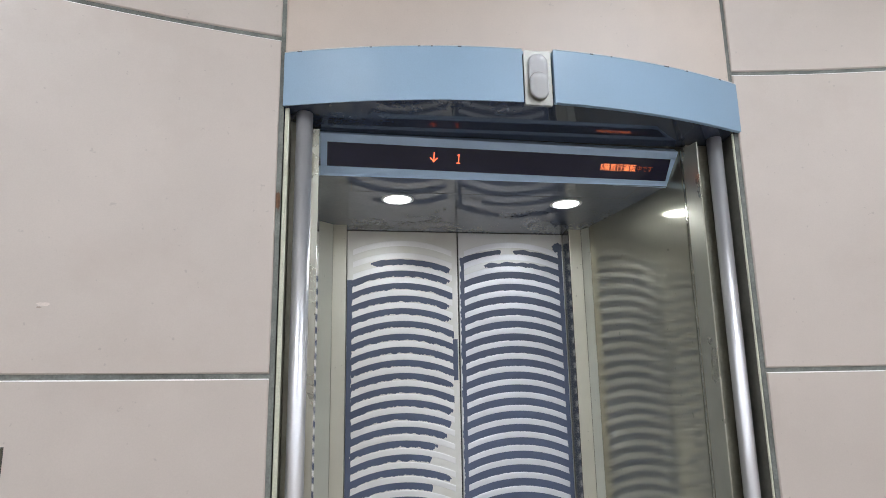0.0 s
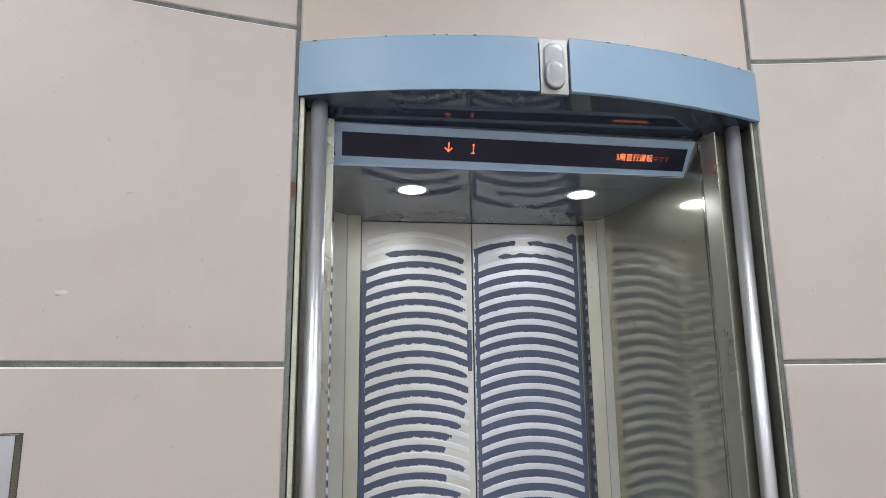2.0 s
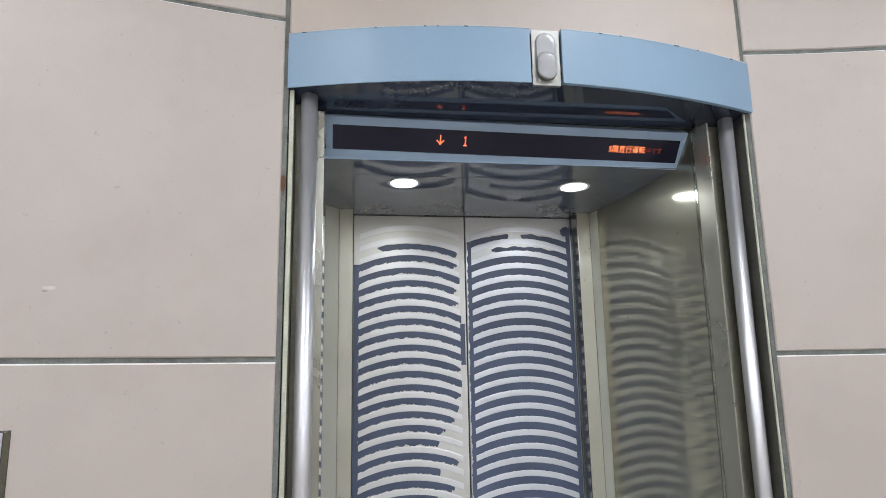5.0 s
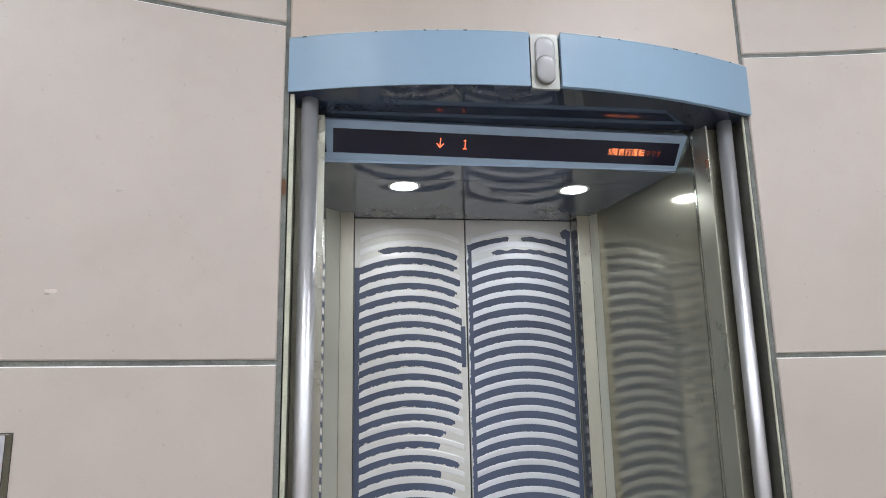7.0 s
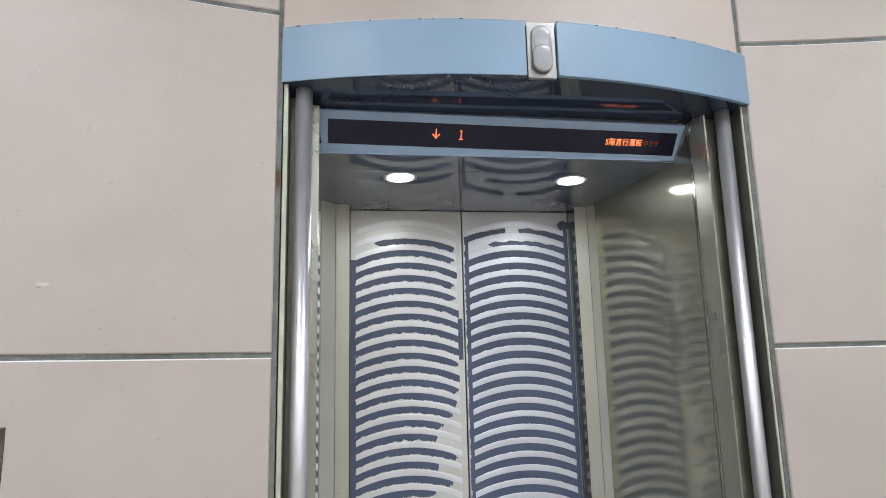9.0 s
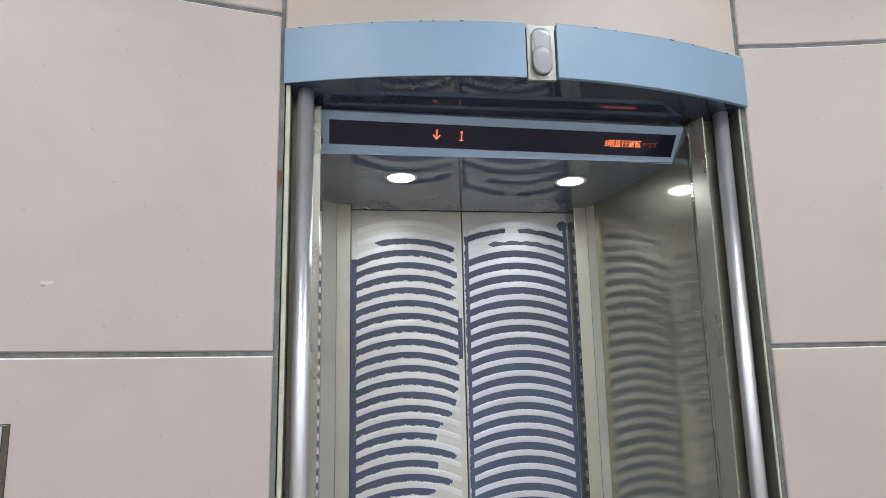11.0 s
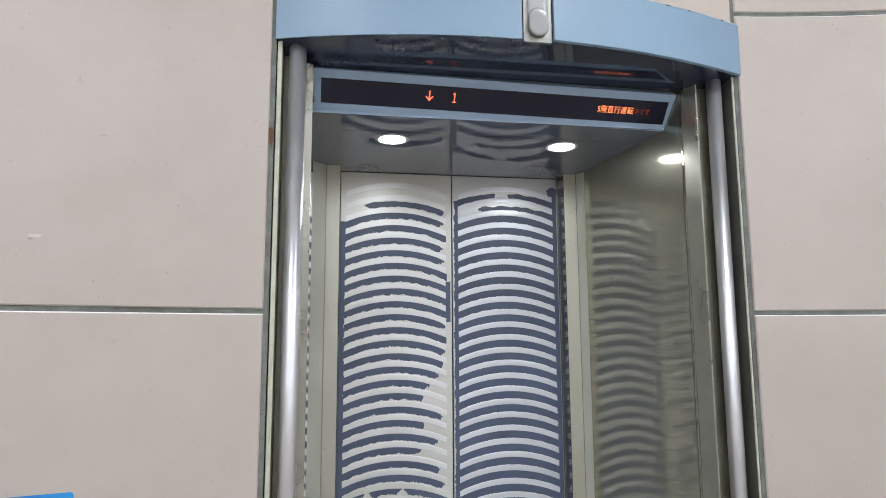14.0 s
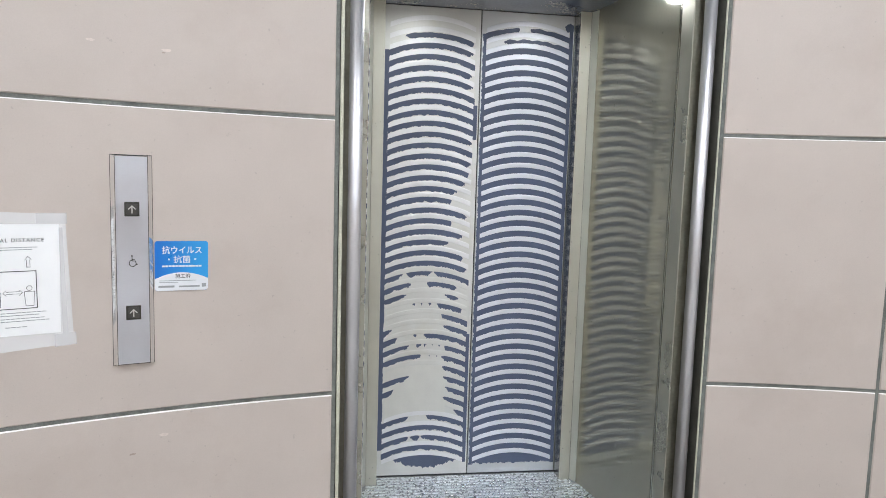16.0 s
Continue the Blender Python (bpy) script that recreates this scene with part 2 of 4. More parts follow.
LED = glow("led_orange", (1.0, 0.15, 0.065), 1.7)
LED_TEXT = glow("led_text", (1.0, 0.24, 0.09), 1.6)
LED_DIM = glow("led_dim", (1.0, 0.18, 0.06), 0.16)
CEIL_LIGHT = glow("ceiling_diffuser", (0.908, 0.967, 1.068), CEILING_GLOW)
DOWN_LIGHT = glow("downlight_lamp", (0.94, 0.975, 1.0), DOWNLIGHT_GLOW)
SCUFF_EDGE = material("dirty_chip", (0.10, 0.10, 0.10), 0.7, spread=0.3, scale=60, bump=0.05)
# Up-facing chamfers painted pale: the ceiling light they catch is in the colour.
LIT_EDGE = material("lit_panel_edge", (0.90, 0.885, 0.86), 0.4, spread=0.08, scale=40, bump=0.0)
CHIP = material("bare_chip", (0.62, 0.62, 0.60), 0.5, spread=0.1, bump=0.05)
RUST = material("rust_stain", (0.12, 0.06, 0.03), 0.8, spread=0.3, scale=60, bump=0.1)


# ---------------------------------------------------------------- mesh helpers
def mesh_of(name, bm, mat, smooth=False):
    me = bpy.data.meshes.new(name)
    bmesh.ops.recalc_face_normals(bm, faces=bm.faces)
    bm.to_mesh(me)
    bm.free()
    if smooth:
        me.polygons.foreach_set("use_smooth", [True] * len(me.polygons))
    if mat:
        me.materials.append(mat)
    return me


def part(name, bm, mat, parent=None, label="", smooth=False, at=None):
    ob = new(name, bm if isinstance(bm, bpy.types.Mesh) else mesh_of(name, bm, mat, smooth))
    if parent:
        ob.parent = parent
    if at is not None:
        ob.matrix_basis = at
    return tagged(ob, label)


def holder(name, label, category, at=None, group="", kind=""):
    ob = new(name)
    ob.empty_display_size = 0.1
    if at is not None:
        ob.matrix_basis = at
    return tagged(ob, label, category, group, kind)


def box(x0, x1, y0, y1, z0, z1, bevel=0.0, seg=2, bm=None):
    own = bm is None
    bm = bm or bmesh.new()
    vs = [bm.verts.new((x, y, z)) for z in (z0, z1) for y in (y0, y1) for x in (x0, x1)]
    fs = [bm.faces.new([vs[i] for i in f]) for f in ((0, 2, 3, 1), (4, 5, 7, 6), (0, 1, 5, 4), (2, 6, 7, 3), (0, 4, 6, 2), (1, 3, 7, 5))]
    if bevel and own:
        bmesh.ops.bevel(bm, geom=list(bm.edges), offset=bevel, segments=seg, affect="EDGES", profile=0.5)
    return bm


def prism(points, z0, z1, bevel=0.0):
    """A plan outline drawn up from z0 to z1."""
    bm = bmesh.new()
    low = [bm.verts.new((x, y, z0)) for x, y in points]
    high = [bm.verts.new((x, y, z1)) for x, y in points]
    n = len(points)
    bm.faces.new(low[::-1])
    bm.faces.new(high)
    for i in range(n):
        bm.faces.new((low[i], low[(i + 1) % n], high[(i + 1) % n], high[i]))
    if bevel:
        bmesh.ops.bevel(bm, geom=list(bm.edges), offset=bevel, segments=2, affect="EDGES", profile=0.5)
    return bm


def slab(a, b, thick, z0, z1, bevel=0.0):
    """An upright sheet whose face runs in plan from a to b; its thickness lies to the left of that way."""
    d = Vector((b[0] - a[0], b[1] - a[1])).normalized()
    n = Vector((-d.y, d.x)) * thick
    return prism([a, b, (b[0] + n.x, b[1] + n.y), (a[0] + n.x, a[1] + n.y)], z0, z1, bevel)


def rod(r0, r1, z0, z1, n=32, rings=None, caps=True):
    bm = bmesh.new()
    rings = rings or [(r0, z0), (r1, z1)]
    rows = [[bm.verts.new((r * math.cos(2 * math.pi * i / n), r * math.sin(2 * math.pi * i / n), z)) for i in range(n)] for r, z in rings]
    for lo, hi in zip(rows, rows[1:]):
        for i in range(n):
            bm.faces.new((lo[i], lo[(i + 1) % n], hi[(i + 1) % n], hi[i]))
    if caps:
        bm.faces.new(rows[0][::-1])
        bm.faces.new(rows[-1])
    return bm


def outline(points, z=0.0, thick=0.0006):
    """A flat sheet of the given outline in the x-y plane, thick metres towards +z."""
    bm = bmesh.new()
    top = [bm.verts.new((x, y, z + thick)) for x, y in points]
    low = [bm.verts.new((x, y, z)) for x, y in points]
    bm.faces.new(top)
    n = len(points)
    for i in range(n):
        bm.faces.new((low[i], low[(i + 1) % n], top[(i + 1) % n], top[i]))
    return bm


def rounded(w, h, r, n=6):
    pts = []
    for cx, cy, a0 in ((w / 2 - r, h / 2 - r, 0), (-w / 2 + r, h / 2 - r, 90), (-w / 2 + r, -h / 2 + r, 180), (w / 2 - r, -h / 2 + r, 270)):
        for i in range(n + 1):
            a = radians(a0 + 90 * i / n)
            pts.append((cx + r * math.cos(a), cy + r * math.sin(a)))
    return pts


def bars(rects, z=0.0, thick=0.0004):
    bm = bmesh.new()
    for x0, x1, y0, y1 in rects:
        box(x0, x1, y0, y1, z, z + thick, bm=bm)
    return bm


def strokes(lines, width, z=0.0, thick=0.0005):
    """Straight strokes ((x0, y0, x1, y1), ...) as flat bars."""
    bm = bmesh.new()
    for x0, y0, x1, y1 in lines:
        d = Vector((x1 - x0, y1 - y0)).normalized() * width / 2
        n = Vector((-d.y, d.x))
        pts = [(x0 - d.x - n.x, y0 - d.y - n.y), (x1 + d.x - n.x, y1 + d.y - n.y), (x1 + d.x + n.x, y1 + d.y + n.y), (x0 - d.x + n.x, y0 - d.y + n.y)]
        lo = [bm.verts.new((x, y, z)) for x, y in pts]
        hi = [bm.verts.new((x, y, z + thick)) for x, y in pts]
        bm.faces.new(hi)
        for i in range(4):
            bm.faces.new((lo[i], lo[(i + 1) % 4], hi[(i + 1) % 4], hi[i]))
    return bm


def lettering(name, words, width, height, mat, parent, at, spacing=1.0, label="", weight=0.0):
    """Words as a flat mesh, scaled to a width and height, centred."""
    cu = bpy.data.curves.new(name, "FONT")
    cu.body, cu.align_x, cu.align_y, cu.space_character = words, "LEFT", "BOTTOM_BASELINE", spacing
    cu.resolution_u, cu.offset = 3, weight
    tmp = bpy.data.objects.new(name, cu)
    scene.collection.objects.link(tmp)
    me = bpy.data.meshes.new_from_object(tmp.evaluated_get(bpy.context.evaluated_depsgraph_get()))
    bpy.data.objects.remove(tmp)
    co = np.empty(len(me.vertices) * 3)
    me.vertices.foreach_get("co", co)
    co = co.reshape(-1, 3)
    lo, hi = co.min(0), co.max(0)
    co[:, 0] = (co[:, 0] - (lo[0] + hi[0]) / 2) * width / (hi[0] - lo[0])
    co[:, 1] = (co[:, 1] - (lo[1] + hi[1]) / 2) * height / (hi[1] - lo[1])
    me.vertices.foreach_set("co", co.ravel())
    me.update()
    me.materials.clear()
    me.materials.append(mat)
    ob = new(name, me)
    ob.parent = parent
    ob.matrix_basis = at
    return tagged(ob, label)


def curved_slab(a0, a1, z0, z1, r, thick, chamfer, n):
    """A panel bent round the lobby's axis; angles in radians, chamfered towards the room."""
    bm = bmesh.new()
    ca = chamfer / r
    us = [(a0, chamfer)] + [(a0 + ca + (a1 - a0 - 2 * ca) * i / n, 0) for i in range(n + 1)] + [(a1, chamfer)]
    vs = [(z0, chamfer), (z0 + chamfer, 0), (z1 - chamfer, 0), (z1, chamfer)] if chamfer else [(z0, 0), (z1, 0)]
    if not chamfer:
        us = us[1:-1]

    def spot(a, z, rr):
        return bm.verts.new((HALL_X + rr * math.sin(a), HALL_Y + rr * math.cos(a), z))

    grid = [[spot(a, z, r + max(d, e)) for a, d in us] for z, e in vs]
    back = [[spot(a, z, r + thick) for a, d in us] for z in (z0, z1)]
    for lo, hi in zip(grid, grid[1:]):
        for i in range(len(us) - 1):
            bm.faces.new((lo[i], hi[i], hi[i + 1], lo[i + 1]))
    for row, edge in ((grid[0], back[0]), (grid[-1], back[1])):
        for i in range(len(us) - 1):
            bm.faces.new((row[i], row[i + 1], edge[i + 1], edge[i]))
    for c in (0, -1):
        bm.faces.new([g[c] for g in grid] + [back[1][c], back[0][c]])
    for i in range(len(us) - 1):
        bm.faces.new((back[0][i], back[0][i + 1], back[1][i + 1], back[1][i]))
    return bm


# ---------------------------------------------------------------- the round lobby
def ring(r0, r1, z0, z1, a0, a1, n, bm):
    """A stretch of round wall between two radii."""
    rows = []
    for i in range(n + 1):
        a = a0 + (a1 - a0) * i / n
        s, c = math.sin(a), math.cos(a)
        rows.append([bm.verts.new((HALL_X + r * s, HALL_Y + r * c, z)) for r, z in ((r0, z0), (r1, z0), (r1, z1), (r0, z1))])
    for p, q in zip(rows, rows[1:]):
        for k in range(4):
            bm.faces.new((p[k], p[(k + 1) % 4], q[(k + 1) % 4], q[k]))
    bm.faces.new(rows[0])
    bm.faces.new(rows[-1][::-1])
    return bm


A_L, A_R = turn_of(OPEN_L), turn_of(OPEN_R)
bm = bmesh.new()
ring(HALL_R + 0.0065, HALL_R + 0.16, -0.05, CEIL_Z + 0.1, A_R, A_L + 2 * math.pi, 96, bm)
ring(HALL_R + 0.0065, HALL_R + 0.16, CANOPY_Z1 - 0.02, CEIL_Z + 0.1, A_L, A_R, 12, bm)
wall = tagged(new("wall_round", mesh_of("wall_round", bm, SEALANT)), "curved lobby wall of large beige panels with dark recessed joints", "wall", kind="structure")

bm = rod(0, 0, 0, 0, 96, [(HALL_R + 0.15, -0.06), (HALL_R + 0.15, -0.004)])
bmesh.ops.translate(bm, verts=bm.verts, vec=(HALL_X, HALL_Y, 0))
tagged(new("floor", mesh_of("floor", bm, FLOOR)), "smooth grey-beige stone lobby floor", "floor", kind="structure")
bm = rod(0, 0, 0, 0, 96, [(HALL_R + 0.15, CEIL_Z), (HALL_R + 0.15, CEIL_Z + 0.06)])
bmesh.ops.translate(bm, verts=bm.verts, vec=(HALL_X, HALL_Y, 0))
tagged(new("ceiling", mesh_of("ceiling", bm, CEIL)), "plain white painted lobby ceiling", "ceiling", kind="structure")

# ---------------------------------------------------------------- ceiling lamps of the lobby
def ceiling_lamp():
    lamp = holder("ceiling_light", "round white surface ceiling light, switched on", "ceiling light", group="lobby ceiling lights")
    part("rim", rod(0, 0, 0, 0, 40, [(0.262, 0.0), (0.272, -0.006), (0.272, -0.030), (0.258, -0.036), (0.252, -0.030), (0.252, -0.012)], False), FIXTURE, lamp)
    part("diffuser", rod(0, 0, 0, 0, 40, [(0.250, -0.010), (0.250, -0.026)]), CEIL_LIGHT, lamp, "glowing white diffuser")
    return lamp


lamp = ceiling_lamp()
lamp_spots = [(HALL_X + r * math.sin(radians(a)), HALL_Y + r * math.cos(radians(a)))
              for r, n, a0 in ((3.0, 10, 10.0), (1.2, 4, 30)) for a in [a0 + 360 * i / n for i in range(n)]]
lamp.matrix_basis = Matrix.Translation((*lamp_spots[0], CEIL_Z))
for x, y in lamp_spots[1:]:
    copy_thing(lamp, Matrix.Translation((x, y, CEIL_Z)))

# ---------------------------------------------------------------- lift recess: steel lining
lining = holder("lift_surround", "brushed stainless steel lining of the lift recess with round corner poles", "lift surround", kind="structure")
TOP = CANOPY_Z0 - 0.03
part("side_panel", slab((-0.4985, -0.652), (-0.508, -0.122), 0.03, 0, TOP), SIDE_STEEL, lining)
part("corner_strip", slab((-0.508, -0.120), (-0.461, -0.0755), 0.03, 0, TOP), CORNER_STEEL, lining)
part("side_panel", slab((0.500, -0.113), (0.595, -0.65), 0.03, 0, TOP), SIDE_STEEL, lining, "greenish brushed steel side panel reflecting the doors")
part("corner_strip", slab((0.482, -0.0755), (0.500, -0.111), 0.03, 0, TOP), CORNER_STEEL, lining)
part("jamb", box(-0.4605, DOOR_L - 0.001, -0.075, 0.045, 0, SOFFIT_Z + 0.02, 0.002), JAMB_STEEL, lining)
part("jamb", box(DOOR_R + 0.001, 0.4815, -0.075, 0.045, 0, SOFFIT_Z + 0.02, 0.002), JAMB_STEEL, lining)
part("jamb_return", box(DOOR_R - 0.0014, DOOR_R + 0.0006, -0.0740, -0.0020, 0.006, SOFFIT_Z - 0.001), RETURN_STEEL, lining, "polished door-side face of the jamb")
part("front_strip", slab((-0.5165, -0.7010), (-0.4958, -0.6998), 0.004, 0, TOP, 0.0008), STRIP_STEEL, lining)
part("mirror_strip", slab((-0.4952, -0.6996), (-0.4912, -0.6590), 0.004, 0, TOP, 0.0006), STRIP_POLISH, lining, "polished strip reflecting the doors")
part("front_strip", slab((0.5975, -0.663), (0.6090, -0.724), 0.005, 0, TOP, 0.0012), STRIP_STEEL, lining)
part("edge_bead", slab((0.5950, -0.6505), (0.5968, -0.6625), 0.02, 0, TOP, 0.003), STEEL, lining)
part("back_plate", box(-0.5725, -0.5305, -0.692, -0.680, 0, CANOPY_Z0), OLIVE_STEEL, lining, "dull olive metal behind the pole")
part("back_plate", box(0.6160, 0.6840, -0.652, -0.640, 0, CANOPY_Z0), OLIVE_STEEL, lining, "dull olive metal behind the pole")
# Same plate in a second tone: this half has its shade painted in.
part("back_plate", box(0.6842, 0.7270, -0.654, -0.640, 0, CANOPY_Z0), DARK_STEEL, lining, "dull metal behind the pole, darkened for the shade there")
part("edge_trim", box(-0.5845, -0.5730, -0.764, -0.752, 0, CANOPY_Z0, 0.0015), TRIM_PAINT, lining, "ivory painted edge trim")
part("edge_trim", box(0.7270, 0.7325, -0.728, -0.722, 0, CANOPY_Z0, 0.0015), TRIM_PAINT, lining, "ivory painted edge trim")
part("trim_return", box(-0.5840, -0.5735, -0.7515, -0.680, 0, CANOPY_Z0), OLIVE_STEEL, lining)
# Darker than its left twin: the shade beside the pole is in the colour.
part("trim_return", box(0.7275, 0.7320, -0.7215, -0.640, 0, CANOPY_Z0), DARK_STEEL, lining)
part("pole", rod(0.0222, 0.0222, 0, CANOPY_Z0, 40), POLE_STEEL, lining, "satin steel round pole", True, pose(-0.5345, -0.735, 0))
part("pole", rod(0.0218, 0.0218, 0, CANOPY_Z0, 40), POLE_STEEL, lining, "satin steel round pole", True, pose(0.6880, -0.692, 0))
part("head_panel", box(-0.60, 0.75, -0.55, 0.30, SOFFIT_Z + 0.06, SOFFIT_Z + 0.08), DARK_STEEL, lining)
part("shaft_wall", box(-0.70, 0.80, 0.06, 0.08, -0.05, CANOPY_Z1), DARK_STEEL, lining)
part("shaft_side", box(-0.70, -0.68, -0.66, 0.06, -0.05, CANOPY_Z1), DARK_STEEL, lining)
part("shaft_side", box(0.80, 0.82, -0.62, 0.06, -0.05, CANOPY_Z1), DARK_STEEL, lining)

# ---------------------------------------------------------------- canopy with fascia
CAN_L, CAN_R = (-0.590, -0.775), (0.748, -0.735)
SAG = 0.117


def bulge(s, out=0.0):
    """The canopy's front in plan, s from 0 to 1 along its chord."""
    mx = CAN_L[0] + (CAN_R[0] - CAN_L[0]) * s
    my = CAN_L[1] + (CAN_R[1] - CAN_L[1]) * s
    return (mx, my - SAG * (1 - (2 * s - 1) ** 2) - out)


def s_of(x):
    return (x - CAN_L[0]) / (CAN_R[0] - CAN_L[0])


def arc_plate(s0, s1, z0, z1, thick, n=28, out=0.0):
    front = [bulge(s0 + (s1 - s0) * i / n, out) for i in range(n + 1)]
    back = [(x, y + thick) for x, y in front]
    bm = prism(front + back[::-1], z0, z1)
    edges = [e for e in bm.edges if abs(e.verts[0].co.z - e.verts[1].co.z) < 1e-6 and len(e.link_faces) == 2]
    bmesh.ops.bevel(bm, geom=edges, offset=0.0012, segments=1, affect="EDGES")
    return bm


canopy = holder("lift_canopy", "bowed pale blue metal canopy, chipped along its top edge", "canopy")
part("fascia", arc_plate(0.0, s_of(0.041), CANOPY_Z0, CANOPY_Z1, 0.004), FASCIA, canopy)
part("fascia", arc_plate(s_of(0.126), 1.0, CANOPY_Z0, CANOPY_Z1, 0.014, out=0.009), FASCIA, canopy)
front = [bulge(i / 40, -0.0045) for i in range(41)]
bm = bmesh.new()
rows = []
for i, (x, y) in enumerate(front):
    rows.append([bm.verts.new((x, y + (-0.640 - y) * f, CANOPY_Z0 + 0.001 - 0.0155 * f)) for f in (0, 0.25, 0.5, 0.75, 1)] + [bm.verts.new((x, -0.60, CANOPY_Z0 + 0.02)), bm.verts.new((x, y, CANOPY_Z0 + 0.02))])
for p, q in zip(rows, rows[1:]):
    for k in range(7):
        bm.faces.new((p[k], p[(k + 1) % 7], q[(k + 1) % 7], q[k]))
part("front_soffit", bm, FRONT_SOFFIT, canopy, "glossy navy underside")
part("rim", arc_plate(0.0, s_of(0.041), CANOPY_Z1 + 0.0002, CANOPY_Z1 + 0.0026, 0.006, out=0.0008), CHIP, canopy, "pale worn upper rim")
part("rim", arc_plate(s_of(0.126), 1.0, CANOPY_Z1 + 0.0002, CANOPY_Z1 + 0.0026, 0.006, out=0.0098), CHIP, canopy, "pale worn upper rim")
part("cover", prism(front + [(0.748, -0.66), (-0.59, -0.66)], CANOPY_Z1 - 0.012, CANOPY_Z1 - 0.003), FASCIA, canopy)
part("soffit", box(-0.53, 0.64, -0.577, 0.045, SOFFIT_Z, SOFFIT_Z + 0.012), None, canopy, "glossy navy ceiling panel of the recess")
# bare chips along the upper rim
for s, w in ((0.17, 0.006), (0.265, 0.007), (0.29, 0.004), (0.345, 0.011), (0.62, 0.010), (0.665, 0.005), (0.80, 0.018), (0.855, 0.007), (0.95, 0.010), (0.03, 0.014)):
    x, y = bulge(s, 0.0016 if s < 0.48 else 0.0106)
    pts = [(-w / 2, 0.0), (-w / 4, -0.0022), (w / 6, -0.0014), (w / 3, -0.0030), (w / 2, 0.0)]
    m = Matrix.Translation((x, y, CANOPY_Z1 + 0.0004)) @ Matrix.Rotation(math.atan((2 * s - 1) * 2 * SAG * 2 / (CAN_R[0] - CAN_L[0])) , 4, "Z") @ Matrix.Rotation(radians(90), 4, "X")
    part("paint_chip", outline(pts, -0.004, 0.0046), SCUFF_EDGE, canopy, at=m)

# the soffit has two round holes for the downlights
soffit = [o for o in canopy.children if o.name.startswith("soffit")][0]
LIGHTS = ((-0.252, -0.380), (0.318, -0.380))
LAMP_R = 0.050
SLOPE = 0.037  # the soffit rises gently towards the lobby


def holed_sheet(x0, x1, y0, y1, z0, z1, holes, r, n=32):
    """A flat sheet with round holes: each hole sits in a square field."""
    bm = bmesh.new()
    q = r * 1.5
    xs = sorted({x0, x1, *[h[0] - q for h in holes], *[h[0] + q for h in holes]})
    ys = sorted({y0, y1, holes[0][1] - q, holes[0][1] + q})
    for z, up in ((z0, False), (z1, True)):
        for a, b in zip(xs, xs[1:]):
            for c, d in zip(ys, ys[1:]):
                hole = [h for h in holes if a < h[0] < b and c < h[1] < d]
                if not hole:
                    bm.faces.new([bm.verts.new((x, y, z)) for x, y in ((a, c), (b, c), (b, d), (a, d))])
                    continue
                hx, hy = hole[0]
                inner, outer = [], []
                for i in range(n):
                    t = 2 * math.pi * i / n
                    cx, sy = math.cos(t), math.sin(t)
                    k = q / max(abs(cx), abs(sy))
                    inner.append(bm.verts.new((hx + r * cx, hy + r * sy, z)))
                    outer.append(bm.verts.new((hx + k * cx, hy + k * sy, z)))
                for i in range(n):
                    bm.faces.new((inner[i], outer[i], outer[(i + 1) % n], inner[(i + 1) % n]))
    bmesh.ops.remove_doubles(bm, verts=bm.verts, dist=1e-5)
    for v in bm.verts:
        v.co.z -= SLOPE * v.co.y
    return bm


def soffit_seam(x0, x1, y0, y1):
    bm = box(x0, x1, y0, y1, SOFFIT_Z - 0.0004, SOFFIT_Z + 0.002)
    for v in bm.verts:
        v.co.z -= SLOPE * v.co.y
    return bm


part("hatch_seam", soffit_seam(-0.402, 0.497, -0.4510, -0.4494), BLACK, canopy, "thin dark seam of a hatch")
part("hatch_seam", soffit_seam(-0.4036, -0.4020, -0.560, -0.4510), BLACK, canopy, "thin dark seam of a hatch")
part("hatch_seam", soffit_seam(0.4970, 0.4986, -0.560, -0.4510), BLACK, canopy, "thin dark seam of a hatch")
part("soffit_lip", box(-0.53, 0.64, -0.5795, -0.5740, SOFFIT_Z + 0.0215, SOFFIT_Z + 0.050), FRAME_PAINT, canopy)
old = soffit.data
soffit.data = mesh_of("soffit", holed_sheet(-0.53, 0.64, -0.580, 0.045, SOFFIT_Z, SOFFIT_Z + 0.012, LIGHTS, LAMP_R), SOFFIT)
bpy.data.meshes.remove(old)


def downlight(x, y):
    lamp = holder("downlight", "small round recessed downlight glowing white in the soffit", "downlight", pose(x, y, SOFFIT_Z - SLOPE * y, -math.degrees(SLOPE)), "soffit downlights")
    part("trim_ring", rod(0, 0, 0, 0, 40, [(0.0415, 0.010), (0.0415, 0.0005), (0.0450, -0.0028), (0.0510, -0.0016), (0.0540, -0.0002)], False), FIXTURE, lamp, "white trim ring", True)
    part("lamp", rod(0, 0, 0, 0, 40, [(0.0410, 0.006), (0.0410, 0.0015)]), DOWN_LIGHT, lamp, "glowing lamp face")
    part("housing", rod(0, 0, 0, 0, 32, [(0.0415, 0.0105), (0.040, 0.020)]), FIXTURE, lamp)
    return lamp


for x, y in LIGHTS:
    downlight(x, y)

# ---------------------------------------------------------------- hall lantern in the canopy's gap
lx, ly = bulge(s_of(0.0835))
lantern = holder("hall_lantern", "unlit two-lens lift hall lantern on a pale metal plate", "hall lantern", Matrix.Translation((lx, ly + 0.002, 2.3235)) @ Matrix.Rotation(radians(90), 4, "X"))
part("plate", outline(rounded(0.076, 0.157, 0.002), -0.012, 0.012), PLATE, lantern)


